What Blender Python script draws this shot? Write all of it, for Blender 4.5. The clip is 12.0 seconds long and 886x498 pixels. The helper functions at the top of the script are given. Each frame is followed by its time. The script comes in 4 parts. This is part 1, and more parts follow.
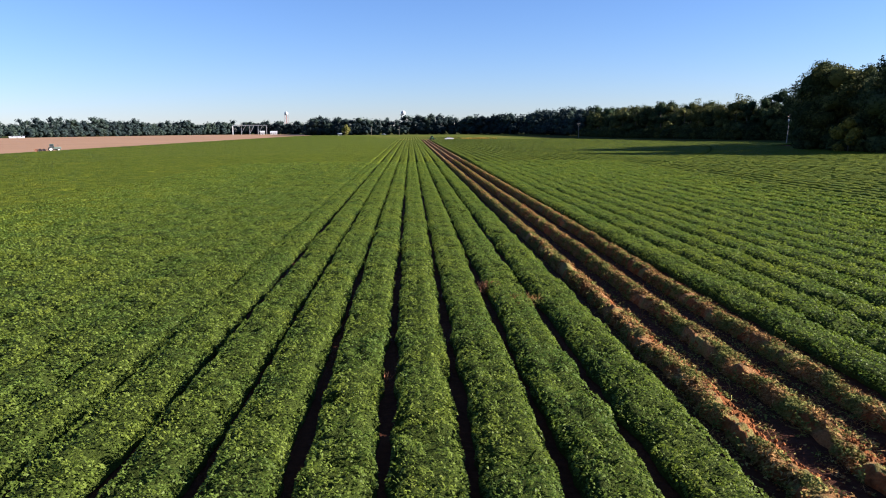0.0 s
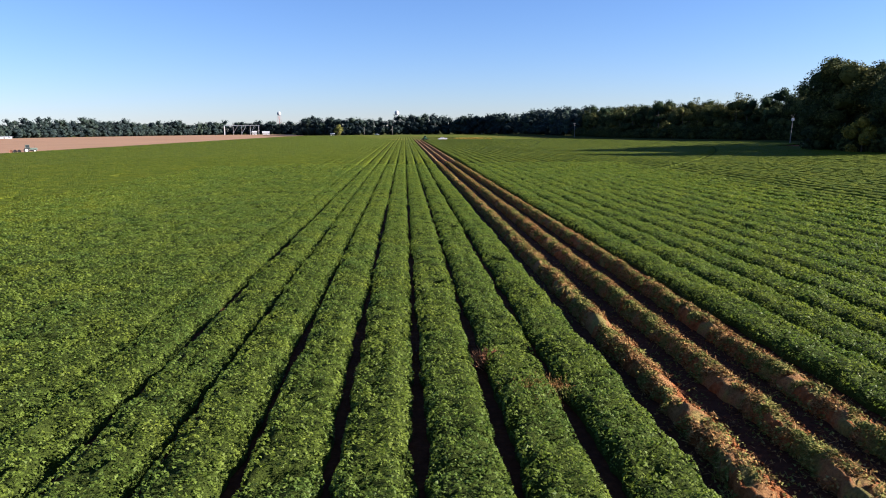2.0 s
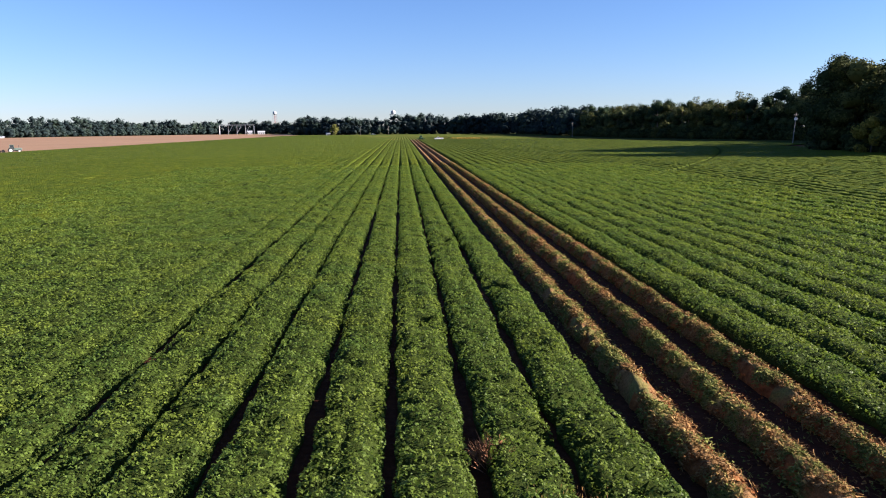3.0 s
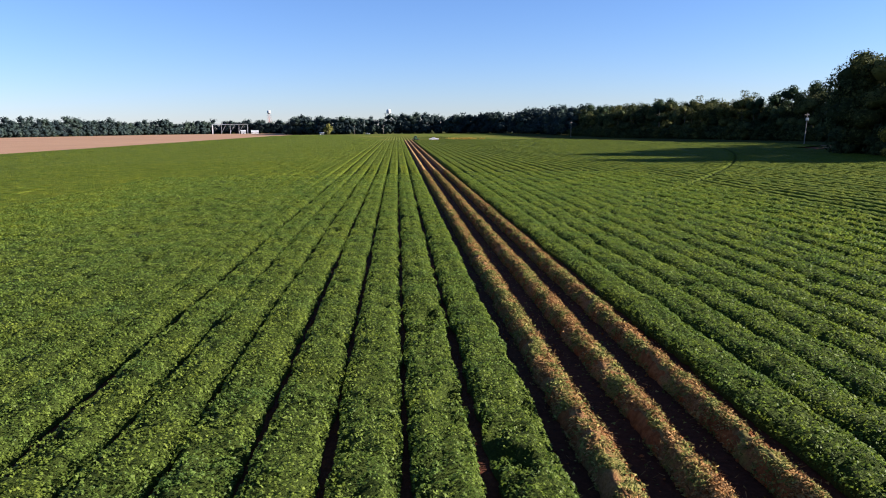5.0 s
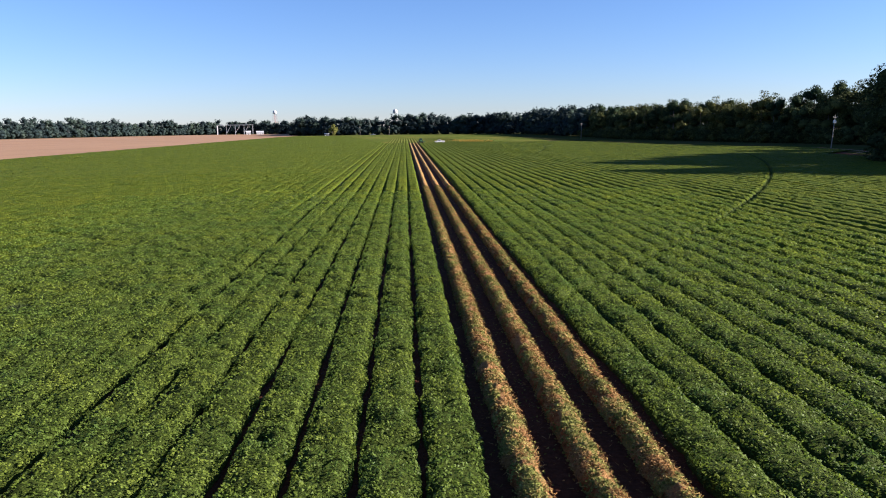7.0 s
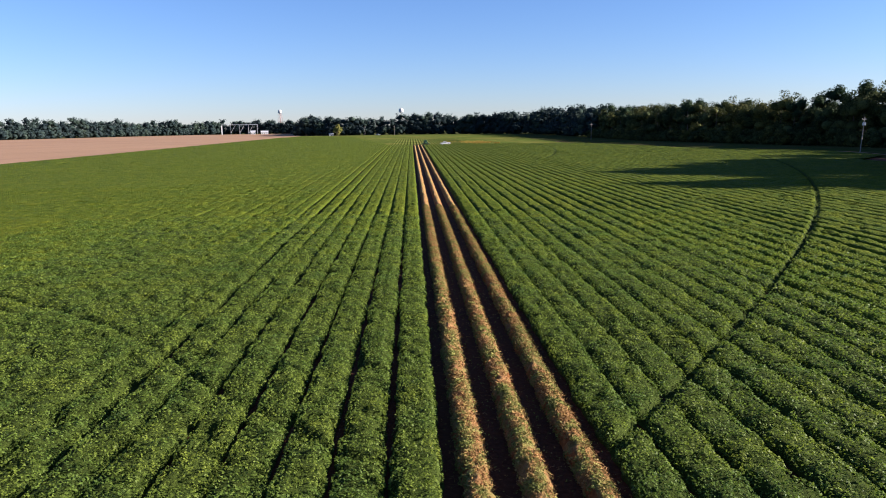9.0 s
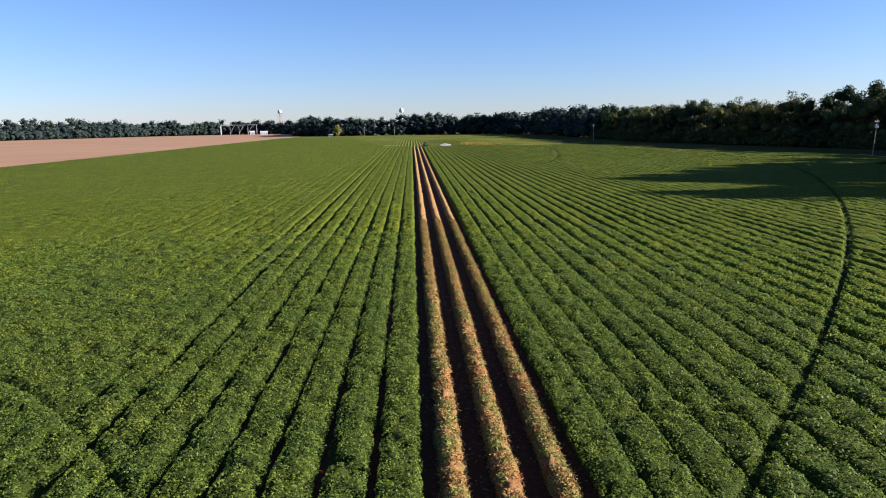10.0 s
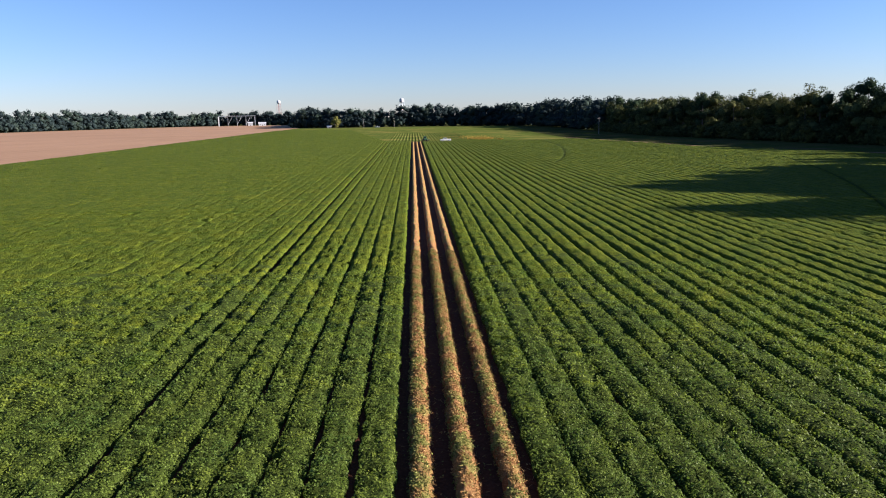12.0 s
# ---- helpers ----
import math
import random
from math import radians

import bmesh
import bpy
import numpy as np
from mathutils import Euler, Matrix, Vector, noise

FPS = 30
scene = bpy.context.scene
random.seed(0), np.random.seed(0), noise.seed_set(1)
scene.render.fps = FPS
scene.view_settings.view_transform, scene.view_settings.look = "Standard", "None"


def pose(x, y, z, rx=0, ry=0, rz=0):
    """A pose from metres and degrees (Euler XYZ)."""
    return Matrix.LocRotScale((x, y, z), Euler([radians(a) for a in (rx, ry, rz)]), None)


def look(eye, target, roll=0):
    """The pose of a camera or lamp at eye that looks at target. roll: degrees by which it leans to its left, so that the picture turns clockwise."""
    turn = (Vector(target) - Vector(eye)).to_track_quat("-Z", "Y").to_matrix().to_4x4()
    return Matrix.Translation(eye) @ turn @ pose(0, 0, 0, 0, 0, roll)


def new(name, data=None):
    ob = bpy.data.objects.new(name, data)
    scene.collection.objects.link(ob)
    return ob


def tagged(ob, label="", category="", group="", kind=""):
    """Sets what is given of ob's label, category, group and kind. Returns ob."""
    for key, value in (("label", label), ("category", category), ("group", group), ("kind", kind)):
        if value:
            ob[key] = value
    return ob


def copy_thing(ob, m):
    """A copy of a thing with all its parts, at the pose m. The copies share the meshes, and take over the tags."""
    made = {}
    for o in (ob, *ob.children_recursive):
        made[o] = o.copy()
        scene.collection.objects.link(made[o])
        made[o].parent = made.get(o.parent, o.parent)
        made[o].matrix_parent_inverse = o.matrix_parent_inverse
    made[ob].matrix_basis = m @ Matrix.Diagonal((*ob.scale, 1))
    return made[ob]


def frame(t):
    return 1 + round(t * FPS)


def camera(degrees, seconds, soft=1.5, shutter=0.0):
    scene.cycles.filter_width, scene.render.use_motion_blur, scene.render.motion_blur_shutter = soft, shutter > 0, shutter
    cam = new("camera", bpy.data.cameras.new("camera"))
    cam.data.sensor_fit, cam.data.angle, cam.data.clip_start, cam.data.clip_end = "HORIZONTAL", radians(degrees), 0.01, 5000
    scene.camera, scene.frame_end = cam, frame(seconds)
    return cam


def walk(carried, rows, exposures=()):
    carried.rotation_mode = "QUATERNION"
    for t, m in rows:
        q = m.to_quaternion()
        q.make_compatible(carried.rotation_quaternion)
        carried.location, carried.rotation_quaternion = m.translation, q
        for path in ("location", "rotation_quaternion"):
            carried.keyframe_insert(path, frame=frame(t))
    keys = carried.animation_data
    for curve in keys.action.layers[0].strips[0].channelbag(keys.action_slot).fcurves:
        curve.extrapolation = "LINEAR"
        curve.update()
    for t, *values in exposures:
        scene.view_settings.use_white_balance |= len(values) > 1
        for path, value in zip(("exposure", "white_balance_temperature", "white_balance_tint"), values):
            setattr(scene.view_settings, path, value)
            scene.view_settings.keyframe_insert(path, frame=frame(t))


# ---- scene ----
cam = camera(63.0, 12.0, 1.0)
METRES, EYE, TILT, LEAN, TURN = 84.0, 7.15, 0.0, 0.0, -2.5
ROWS = [
    (0.0, 0.0, 0.0, 0.0, -0.08, -9.43, 0.48),
    (0.5, 0.0012, 0.0262, -0.0003, -0.18, -9.42, 0.51),
    (1.0, 0.0026, 0.0558, -0.0004, -0.3, -9.42, 0.51),
    (1.5, 0.0042, 0.0884, -0.0007, -0.43, -9.43, 0.52),
    (2.0, 0.006, 0.1235, -0.0011, -0.57, -9.43, 0.53),
    (2.5, 0.0078, 0.1608, -0.0013, -0.71, -9.44, 0.52),
    (3.0, 0.0098, 0.2003, -0.0012, -0.85, -9.46, 0.52),
    (5.0, 0.0198, 0.3713, 0.0099, -1.18, -9.57, 0.59),
    (5.5, 0.0228, 0.4162, 0.0147, -1.07, -9.59, 0.63),
    (6.0, 0.0256, 0.4607, 0.0195, -0.93, -9.59, 0.66),
    (6.5, 0.0283, 0.5047, 0.0245, -0.79, -9.61, 0.69),
    (7.0, 0.0309, 0.5481, 0.0294, -0.65, -9.62, 0.71),
    (9.0, 0.0392, 0.7217, 0.0497, -0.17, -9.74, 0.82),
    (9.5, 0.041, 0.7661, 0.056, -0.14, -9.77, 0.84),
    (10.0, 0.043, 0.8107, 0.0626, -0.14, -9.78, 0.88),
    (10.5, 0.045, 0.8558, 0.0698, -0.12, -9.81, 0.9),
    (11.0, 0.0465, 0.9014, 0.0772, -0.12, -9.87, 0.92),
    (11.5, 0.0482, 0.947, 0.0846, -0.1, -10.24, 0.94),
    (12.0, 0.0495, 0.9928, 0.0922, -0.09, -10.61, 0.97),
]
walk(cam, [(t, pose(0, 0, EYE, TILT, LEAN, TURN) @ pose(METRES * x, METRES * y, METRES * z, 90 + pitch, roll, yaw + 0.017 * t)) for t, x, y, z, yaw, pitch, roll in ROWS], [(0.0, 2.12, 5070, 26), (7.0, 2.1, 5070, 26), (12.0, 1.98, 5070, 26)])

# ---- light: low morning sun over the woods, clear sky ----
SUN_ELEV, SUN_AZ = radians(18.6), math.atan2(-0.12, 1.0)
sun_dir = Vector((math.cos(SUN_ELEV) * math.cos(SUN_AZ), math.cos(SUN_ELEV) * math.sin(SUN_AZ), math.sin(SUN_ELEV)))
world = bpy.data.worlds.new("sky")
world.use_nodes = True
scene.world = world
sky = world.node_tree.nodes.new("ShaderNodeTexSky")
sky.sky_type, sky.sun_disc = "NISHITA", False
sky.sun_elevation = SUN_ELEV
sky.sun_rotation = math.pi / 2 - SUN_AZ
sky.altitude, sky.air_density, sky.dust_density, sky.ozone_density = 80, 1.0, 0.1, 3.2
world.node_tree.nodes["Background"].inputs["Strength"].default_value = 0.0318
world.node_tree.links.new(sky.outputs[0], world.node_tree.nodes["Background"].inputs["Color"])
lamp = new("sun", bpy.data.lights.new("sun", "SUN"))
lamp.data.energy, lamp.data.angle, lamp.data.color = 5.0, radians(0.53), (1.0, 0.84, 0.56)
lamp.matrix_world = look(sun_dir * 300, (0, 0, 0))

# ---- materials ----


class Nodes:
    """A small helper that writes one procedural material."""

    def __init__(self, name):
        self.mat = bpy.data.materials.new(name)
        self.mat.use_nodes = True
        self.tree = self.mat.node_tree
        self.shader = self.tree.nodes["Principled BSDF"]
        self.coord = self.tree.nodes.new("ShaderNodeNewGeometry").outputs["Position"]

    def add(self, kind, **inputs):
        node = self.tree.nodes.new(kind)
        for key, value in inputs.items():
            self.put(node, key.replace("_", " "), value)
        return node

    def put(self, node, key, value):
        socket = node.inputs[int(key)] if key.isdigit() else node.inputs[key]
        if isinstance(value, bpy.types.NodeSocket):
            self.tree.links.new(value, socket)
        else:
            socket.default_value = value

    def noise(self, scale, detail=4.0, rough=0.6, at=None):
        return self.add("ShaderNodeTexNoise", Vector=at or self.coord, Scale=scale, Detail=detail, Roughness=rough).outputs[0]

    def stretched(self, sx, sy, sz, at=None):
        node = self.tree.nodes.new("ShaderNodeVectorMath")
        node.operation = "MULTIPLY"
        self.put(node, "0", at or self.coord)
        node.inputs[1].default_value = (sx, sy, sz)
        return node.outputs[0]

    def ramp(self, fac, *stops):
        node = self.add("ShaderNodeValToRGB", Fac=fac)
        el = node.color_ramp.elements
        while len(el) < len(stops):
            el.new(0.5)
        for e, (p, c) in zip(el, stops):
            e.position, e.color = p, (*c, 1) if len(c) == 3 else c
        return node.outputs[0]

    def mix(self, fac, a, b, blend="MIX"):
        node = self.tree.nodes.new("ShaderNodeMix")
        node.data_type, node.blend_type = "RGBA", blend
        for i, v in ((0, fac), (6, a), (7, b)):
            if isinstance(v, bpy.types.NodeSocket):
                self.tree.links.new(v, node.inputs[i])
            else:
                node.inputs[i].default_value = (*v, 1) if isinstance(v, tuple) and len(v) == 3 else v
        return node.outputs[2]

    def maths(self, op, a, b=0.0):
        node = self.tree.nodes.new("ShaderNodeMath")
        node.operation = op
        self.put(node, "0", a)
        self.put(node, "1", b)
        return node.outputs[0]

    def bump(self, height, strength, distance):
        node = self.add("ShaderNodeBump", Height=height, Strength=strength, Distance=distance)
        self.tree.links.new(node.outputs[0], self.shader.inputs["Normal"])
        return node.outputs[0]

    def done(self, colour, rough=0.7, spec=0.3, metal=0.0):
        self.put(self.shader, "Base Color", colour if isinstance(colour, bpy.types.NodeSocket) else (*colour, 1))
        self.put(self.shader, "Roughness", rough)
        self.shader.inputs["Specular IOR Level"].default_value = spec
        self.shader.inputs["Metallic"].default_value = metal
        return self.mat

    def translucent(self, colour, amount):
        out = self.tree.nodes["Material Output"]
        tr = self.add("ShaderNodeBsdfTranslucent")
        self.put(tr, "Color", colour)
        mx = self.tree.nodes.new("ShaderNodeMixShader")
        mx.inputs[0].default_value = amount
        self.tree.links.new(self.shader.outputs[0], mx.inputs[1])
        self.tree.links.new(tr.outputs[0], mx.inputs[2])
        self.tree.links.new(mx.outputs[0], out.inputs[0])

    def island(self):
        return self.tree.nodes.new("ShaderNodeNewGeometry").outputs["Random Per Island"]

    def each(self):
        return self.tree.nodes.new("ShaderNodeObjectInfo").outputs["Random"]


def crop_canopy_material():
    n = Nodes("peanut_canopy")
    cells = n.add("ShaderNodeTexVoronoi", Vector=n.coord, Scale=5.2)
    big, mid, lump = n.noise(0.09, 3, 0.55), n.noise(0.38, 2, 0.5), n.noise(1.3, 3, 0.6)
    leaf = n.ramp(cells.outputs["Color"], (0.0, (0.035, 0.049, 0.005)), (0.5, (0.064, 0.087, 0.007)), (1.0, (0.096, 0.120, 0.009)))
    fresh = n.mix(n.ramp(big, (0.48, (0, 0, 0)), (0.72, (0.35, 0.35, 0.35))), leaf, (0.104, 0.117, 0.007))
    tone = n.mix(0.75, fresh, n.ramp(lump, (0.3, (0.62, 0.67, 0.62)), (0.7, (1.22, 1.14, 1.0))), "MULTIPLY")
    tone = n.mix(1.0, tone, n.ramp(mid, (0.3, (0.78, 0.87, 0.95)), (0.7, (1.24, 1.13, 0.90))), "MULTIPLY")
    height = n.maths("ADD", n.maths("MULTIPLY", cells.outputs["Distance"], -1.0), n.noise(9.0, 2))
    n.bump(height, 0.75, 0.16)
    return n.done(tone, 0.9, 0.03)


def stem_shade_material():
    n = Nodes("peanut_stem_shade")
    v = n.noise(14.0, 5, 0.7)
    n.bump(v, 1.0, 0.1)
    # stem green darkened to paint the shade in gaps between leaves
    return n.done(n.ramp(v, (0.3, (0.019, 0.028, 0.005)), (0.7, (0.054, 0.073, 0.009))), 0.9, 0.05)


def crop_leaf_material():
    n = Nodes("peanut_leaf")
    big, mid, lump = n.noise(0.09, 3, 0.55), n.noise(0.38, 2, 0.5), n.noise(1.3, 3, 0.6)
    one = n.ramp(n.island(), (0.0, (0.088, 0.120, 0.017)), (0.5, (0.120, 0.165, 0.021)), (0.9, (0.150, 0.198, 0.026)), (1.0, (0.180, 0.226, 0.040)))
    tone = n.mix(n.ramp(big, (0.48, (0, 0, 0)), (0.72, (0.5, 0.5, 0.5))), one, (0.142, 0.176, 0.019))
    tone = n.mix(0.7, tone, n.ramp(lump, (0.3, (0.65, 0.72, 0.70)), (0.72, (1.25, 1.16, 0.95))), "MULTIPLY")
    tone = n.mix(1.0, tone, n.ramp(mid, (0.3, (0.78, 0.89, 1.0)), (0.7, (1.22, 1.14, 0.90))), "MULTIPLY")
    n.done(tone, 0.55, 0.16)
    n.translucent(n.mix(1.0, tone, (1.2, 1.22, 0.8), "MULTIPLY"), 0.47)
    return n.mat


def soil_material():
    n = Nodes("red_clay_soil")
    clods = n.noise(5.0, 8, 0.7)
    wide = n.noise(0.25, 4)
    c = n.ramp(clods, (0.25, (0.025, 0.009, 0.003)), (0.55, (0.061, 0.022, 0.009)), (0.8, (0.119, 0.044, 0.017)))
    c = n.mix(0.5, c, n.ramp(wide, (0.3, (0.7, 0.7, 0.7)), (0.7, (1.2, 1.15, 1.1))), "MULTIPLY")
    n.bump(clods, 1.0, 0.08)
    return n.done(c, 0.95, 0.1)


def bare_field_material():
    n = Nodes("bare_tilled_field")
    rows = n.noise(0.6, 5, 0.6, n.stretched(1.0, 0.02, 1.0))
    wide = n.noise(0.012, 5, 0.6)
    c = n.ramp(rows, (0.3, (0.229, 0.136, 0.074)), (0.7, (0.300, 0.188, 0.106)))
    c = n.mix(0.6, c, n.ramp(wide, (0.3, (0.82, 0.80, 0.78)), (0.7, (1.12, 1.1, 1.08))), "MULTIPLY")
    n.bump(n.noise(2.5, 6), 0.6, 0.1)
    return n.done(c, 0.95, 0.1)


def verge_material():
    n = Nodes("rough_grass")
    a = n.noise(0.05, 5)
    b = n.noise(2.0, 6, 0.7)
    c = n.ramp(b, (0.3, (0.024, 0.036, 0.010)), (0.7, (0.059, 0.071, 0.021)))
    c = n.mix(n.ramp(a, (0.45, (0, 0, 0)), (0.65, (0.7, 0.7, 0.7))), c, (0.087, 0.067, 0.032))
    n.bump(b, 1.0, 0.2)
    return n.done(c, 1.0, 0.0)


def far_crop_material():
    n = Nodes("far_crop")
    a = n.noise(0.03, 5)
    rows = n.noise(0.5, 4, 0.6, n.stretched(1.0, 0.03, 1.0))
    c = n.ramp(rows, (0.3, (0.057, 0.076, 0.014)), (0.7, (0.091, 0.111, 0.020)))
    c = n.mix(n.ramp(a, (0.5, (0, 0, 0)), (0.7, (0.8, 0.8, 0.8))), c, (0.205, 0.158, 0.040))
    n.bump(n.noise(3.0, 5), 0.6, 0.2)
    return n.done(c, 1.0, 0.0)


def dry_vine_material(name, green):
    n = Nodes(name)
    isl = n.island()
    patch = n.noise(1.1, 3, 0.6)
    dry = n.ramp(isl, (0.0, (0.10, 0.046, 0.013)), (0.4, (0.23, 0.120, 0.037)), (0.75, (0.30, 0.168, 0.056)), (1.0, (0.35, 0.212, 0.080)))
    grn = n.ramp(isl, (0.0, (0.07, 0.08, 0.016)), (0.6, (0.15, 0.155, 0.030)), (1.0, (0.24, 0.22, 0.06)))
    c = n.mix(n.ramp(patch, (green, (1, 1, 1)), (green + 0.14, (0, 0, 0))), dry, grn)
    return n.done(c, 0.9, 0.04)


def dug_clay_material():
    n = Nodes("dug_red_clay")
    clods = n.noise(4.0, 7, 0.65)
    c = n.ramp(clods, (0.3, (0.11, 0.038, 0.011)), (0.55, (0.26, 0.100, 0.030)), (0.75, (0.37, 0.158, 0.050)))
    n.bump(n.maths("ADD", clods, n.noise(11.0, 4, 0.7)), 1.0, 0.16)
    return n.done(c, 0.95, 0.05)


def vine_mat_material():
    n = Nodes("vine_mat")
    fine = n.noise(16.0, 6, 0.75)
    patch = n.noise(1.1, 3, 0.6)
    dry = n.ramp(fine, (0.3, (0.09, 0.040, 0.012)), (0.55, (0.24, 0.122, 0.038)), (0.8, (0.35, 0.200, 0.070)))
    grn = n.ramp(fine, (0.3, (0.07, 0.055, 0.014)), (0.7, (0.24, 0.20, 0.045)))
    c = n.mix(n.ramp(patch, (0.41, (1, 1, 1)), (0.53, (0, 0, 0))), dry, grn)
    n.bump(fine, 1.0, 0.08)
    return n.done(c, 0.9, 0.15)


def tree_leaf_material(name, a, b, c, through_leaf=0.22, stands=False):
    n = Nodes(name)
    tone = n.ramp(n.island(), (0.0, a), (0.6, b), (1.0, c))
    shift = n.ramp(n.each(), (0.0, (0.75, 0.8, 0.9)), (0.5, (1.0, 1.0, 1.0)), (1.0, (1.35, 1.12, 0.85)))
    tone = n.mix(1.0, tone, shift, "MULTIPLY")
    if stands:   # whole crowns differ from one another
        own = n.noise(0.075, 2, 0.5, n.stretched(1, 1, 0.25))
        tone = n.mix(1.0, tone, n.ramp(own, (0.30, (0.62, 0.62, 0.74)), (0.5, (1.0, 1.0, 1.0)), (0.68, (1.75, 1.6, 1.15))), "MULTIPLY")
    n.done(tone, 0.8, 0.06)
    n.translucent(tone, through_leaf)
    return n.mat


def bark_material():
    n = Nodes("bark")
    v = n.noise(6.0, 6, 0.7, n.stretched(1, 1, 0.25))
    n.bump(v, 1.0, 0.05)
    return n.done(n.ramp(v, (0.3, (0.045, 0.034, 0.026)), (0.7, (0.17, 0.14, 0.11))), 0.9, 0.15)


def paint(name, colour, rough=0.45, metal=0.0, wear=0.12, scale=3.0):
    n = Nodes(name)
    v = n.noise(scale, 5, 0.6)
    lo, hi = [c * (1 - wear * 2) for c in colour], [min(1, c * (1 + wear)) for c in colour]
    return n.done(n.ramp(v, (0.3, tuple(lo)), (0.65, tuple(hi))), rough, 0.4, metal)


CANOPY, LEAF, STEM_SHADE, SOIL = crop_canopy_material(), crop_leaf_material(), stem_shade_material(), soil_material()
BARE, VERGE, FARCROP = bare_field_material(), verge_material(), far_crop_material()
VINE, DRYLEAF, VINEMAT = dry_vine_material("dry_vine", 0.39), dry_vine_material("wilted_leaf", 0.48), vine_mat_material()
CLAY = dug_clay_material()
OAK = tree_leaf_material("oak_leaves", (0.019, 0.027, 0.010), (0.045, 0.057, 0.019), (0.090, 0.101, 0.034))
PALE_SUNLIT_OAK = tree_leaf_material("pale_sunlit_leaves", (0.08, 0.09, 0.02), (0.14, 0.14, 0.03), (0.22, 0.20, 0.05))
# blue-grey leaf colours carry the haze of distance
HAZY_OAK = tree_leaf_material("hazy_far_oak_leaves", (0.017, 0.027, 0.026), (0.022, 0.034, 0.031), (0.030, 0.042, 0.036), 0.1, True)
PINE = tree_leaf_material("pine_needles", (0.017, 0.030, 0.013), (0.030, 0.049, 0.021), (0.053, 0.071, 0.030))
BARK = bark_material()
WHITE = paint("white_paint", (0.42, 0.42, 0.41))
DULL = paint("faded_green_paint", (0.10, 0.13, 0.10), 0.5)
STEEL = paint("galvanised_steel", (0.48, 0.49, 0.50), 0.4, 0.6)
RUBBER = paint("tyre_rubber", (0.025, 0.024, 0.023), 0.85)
GREEN_PAINT = paint("green_machine_paint", (0.035, 0.13, 0.035), 0.4)
YELLOW_PAINT = paint("yellow_rim_paint", (0.62, 0.42, 0.04), 0.4)
DARK_STEEL = paint("dark_steel", (0.05, 0.045, 0.042), 0.55, 0.4)
RED_OXIDE = paint("red_oxide_steel", (0.24, 0.115, 0.095), 0.6)
CREAM = paint("pale_machine_paint", (0.58, 0.55, 0.48), 0.5)
RUST = paint("rusty_disc_steel", (0.24, 0.11, 0.06), 0.7)
GLASS = paint("dark_tinted_glass", (0.03, 0.035, 0.04), 0.08)
WOOD = paint("weathered_pole_wood", (0.24, 0.21, 0.18), 0.9, 0, 0.25, 6.0)
WEED = paint("weathered_weed", (0.27, 0.120, 0.045), 0.9, 0, 0.3, 9.0)
STRAW = dry_vine_material("wilted_straw", 0.42)
GOLDEN = tree_leaf_material("goldenrod", (0.09, 0.10, 0.02), (0.20, 0.16, 0.03), (0.36, 0.25, 0.05))
ROOF = paint("metal_roof", (0.50, 0.50, 0.49), 0.5, 0.3)

# ---- mesh helpers ----


def value_noise(x, y, seed=0):
    """Smooth random values between -1 and 1 on the plane."""
    xi, yi = np.floor(x), np.floor(y)
    fx, fy = x - xi, y - yi
    fx, fy = fx * fx * (3 - 2 * fx), fy * fy * (3 - 2 * fy)
    xi, yi = xi.astype(np.int64), yi.astype(np.int64)

    def corner(a, b):
        h = (a * 374761393 + b * 668265263 + seed * 974634777) & 0xFFFFFFFF
        h = ((h ^ (h >> 13)) * 1274126177) & 0xFFFFFFFF
        return ((h ^ (h >> 16)) & 0xFFFF) / 32767.5 - 1

    top = corner(xi, yi) * (1 - fx) + corner(xi + 1, yi) * fx
    low = corner(xi, yi + 1) * (1 - fx) + corner(xi + 1, yi + 1) * fx
    return top * (1 - fy) + low * fy


def fast_mesh(name, verts, faces, material, smooth=True):
    """A mesh from an (n, 3) array of places and an (m, 3) or (m, 4) array of corners."""
    me = bpy.data.meshes.new(name)
    faces = np.asarray(faces, np.int32)
    side = faces.shape[1]
    me.vertices.add(len(verts))
    me.vertices.foreach_set("co", np.asarray(verts, np.float32).ravel())
    me.loops.add(faces.size)
    me.loops.foreach_set("vertex_index", faces.ravel())
    me.polygons.add(len(faces))
    me.polygons.foreach_set("loop_start", np.arange(0, faces.size, side, dtype=np.int32))
    me.polygons.foreach_set("use_smooth", np.full(len(faces), smooth))
    me.materials.append(material)
    me.update(calc_edges=True)
    me.validate()
    return me


def sheet_faces(rows, cols):
    i = (np.arange(rows - 1)[:, None] * cols + np.arange(cols - 1)[None, :]).ravel()
    return np.stack([i, i + 1, i + cols + 1, i + cols], 1)


def part(name, bm, material, parent, label=""):
    me = bpy.data.meshes.new(name)
    bm.to_mesh(me)
    bm.free()
    me.materials.append(material)
    ob = new(name, me)
    ob.parent = parent
    return tagged(ob, label)


def hung(name, me, parent, label=""):
    ob = new(name, me)
    ob.parent = parent
    return tagged(ob, label)


def box(bm, x0, x1, y0, y1, z0, z1, bevel=0.0):
    r = bmesh.ops.create_cube(bm, size=1, matrix=Matrix.LocRotScale(((x0 + x1) / 2, (y0 + y1) / 2, (z0 + z1) / 2), None, (x1 - x0, y1 - y0, z1 - z0)))
    if bevel:
        edges = list({e for v in r["verts"] for e in v.link_edges})
        bmesh.ops.bevel(bm, geom=edges, offset=bevel, segments=2, affect="EDGES", profile=0.6)
    return r


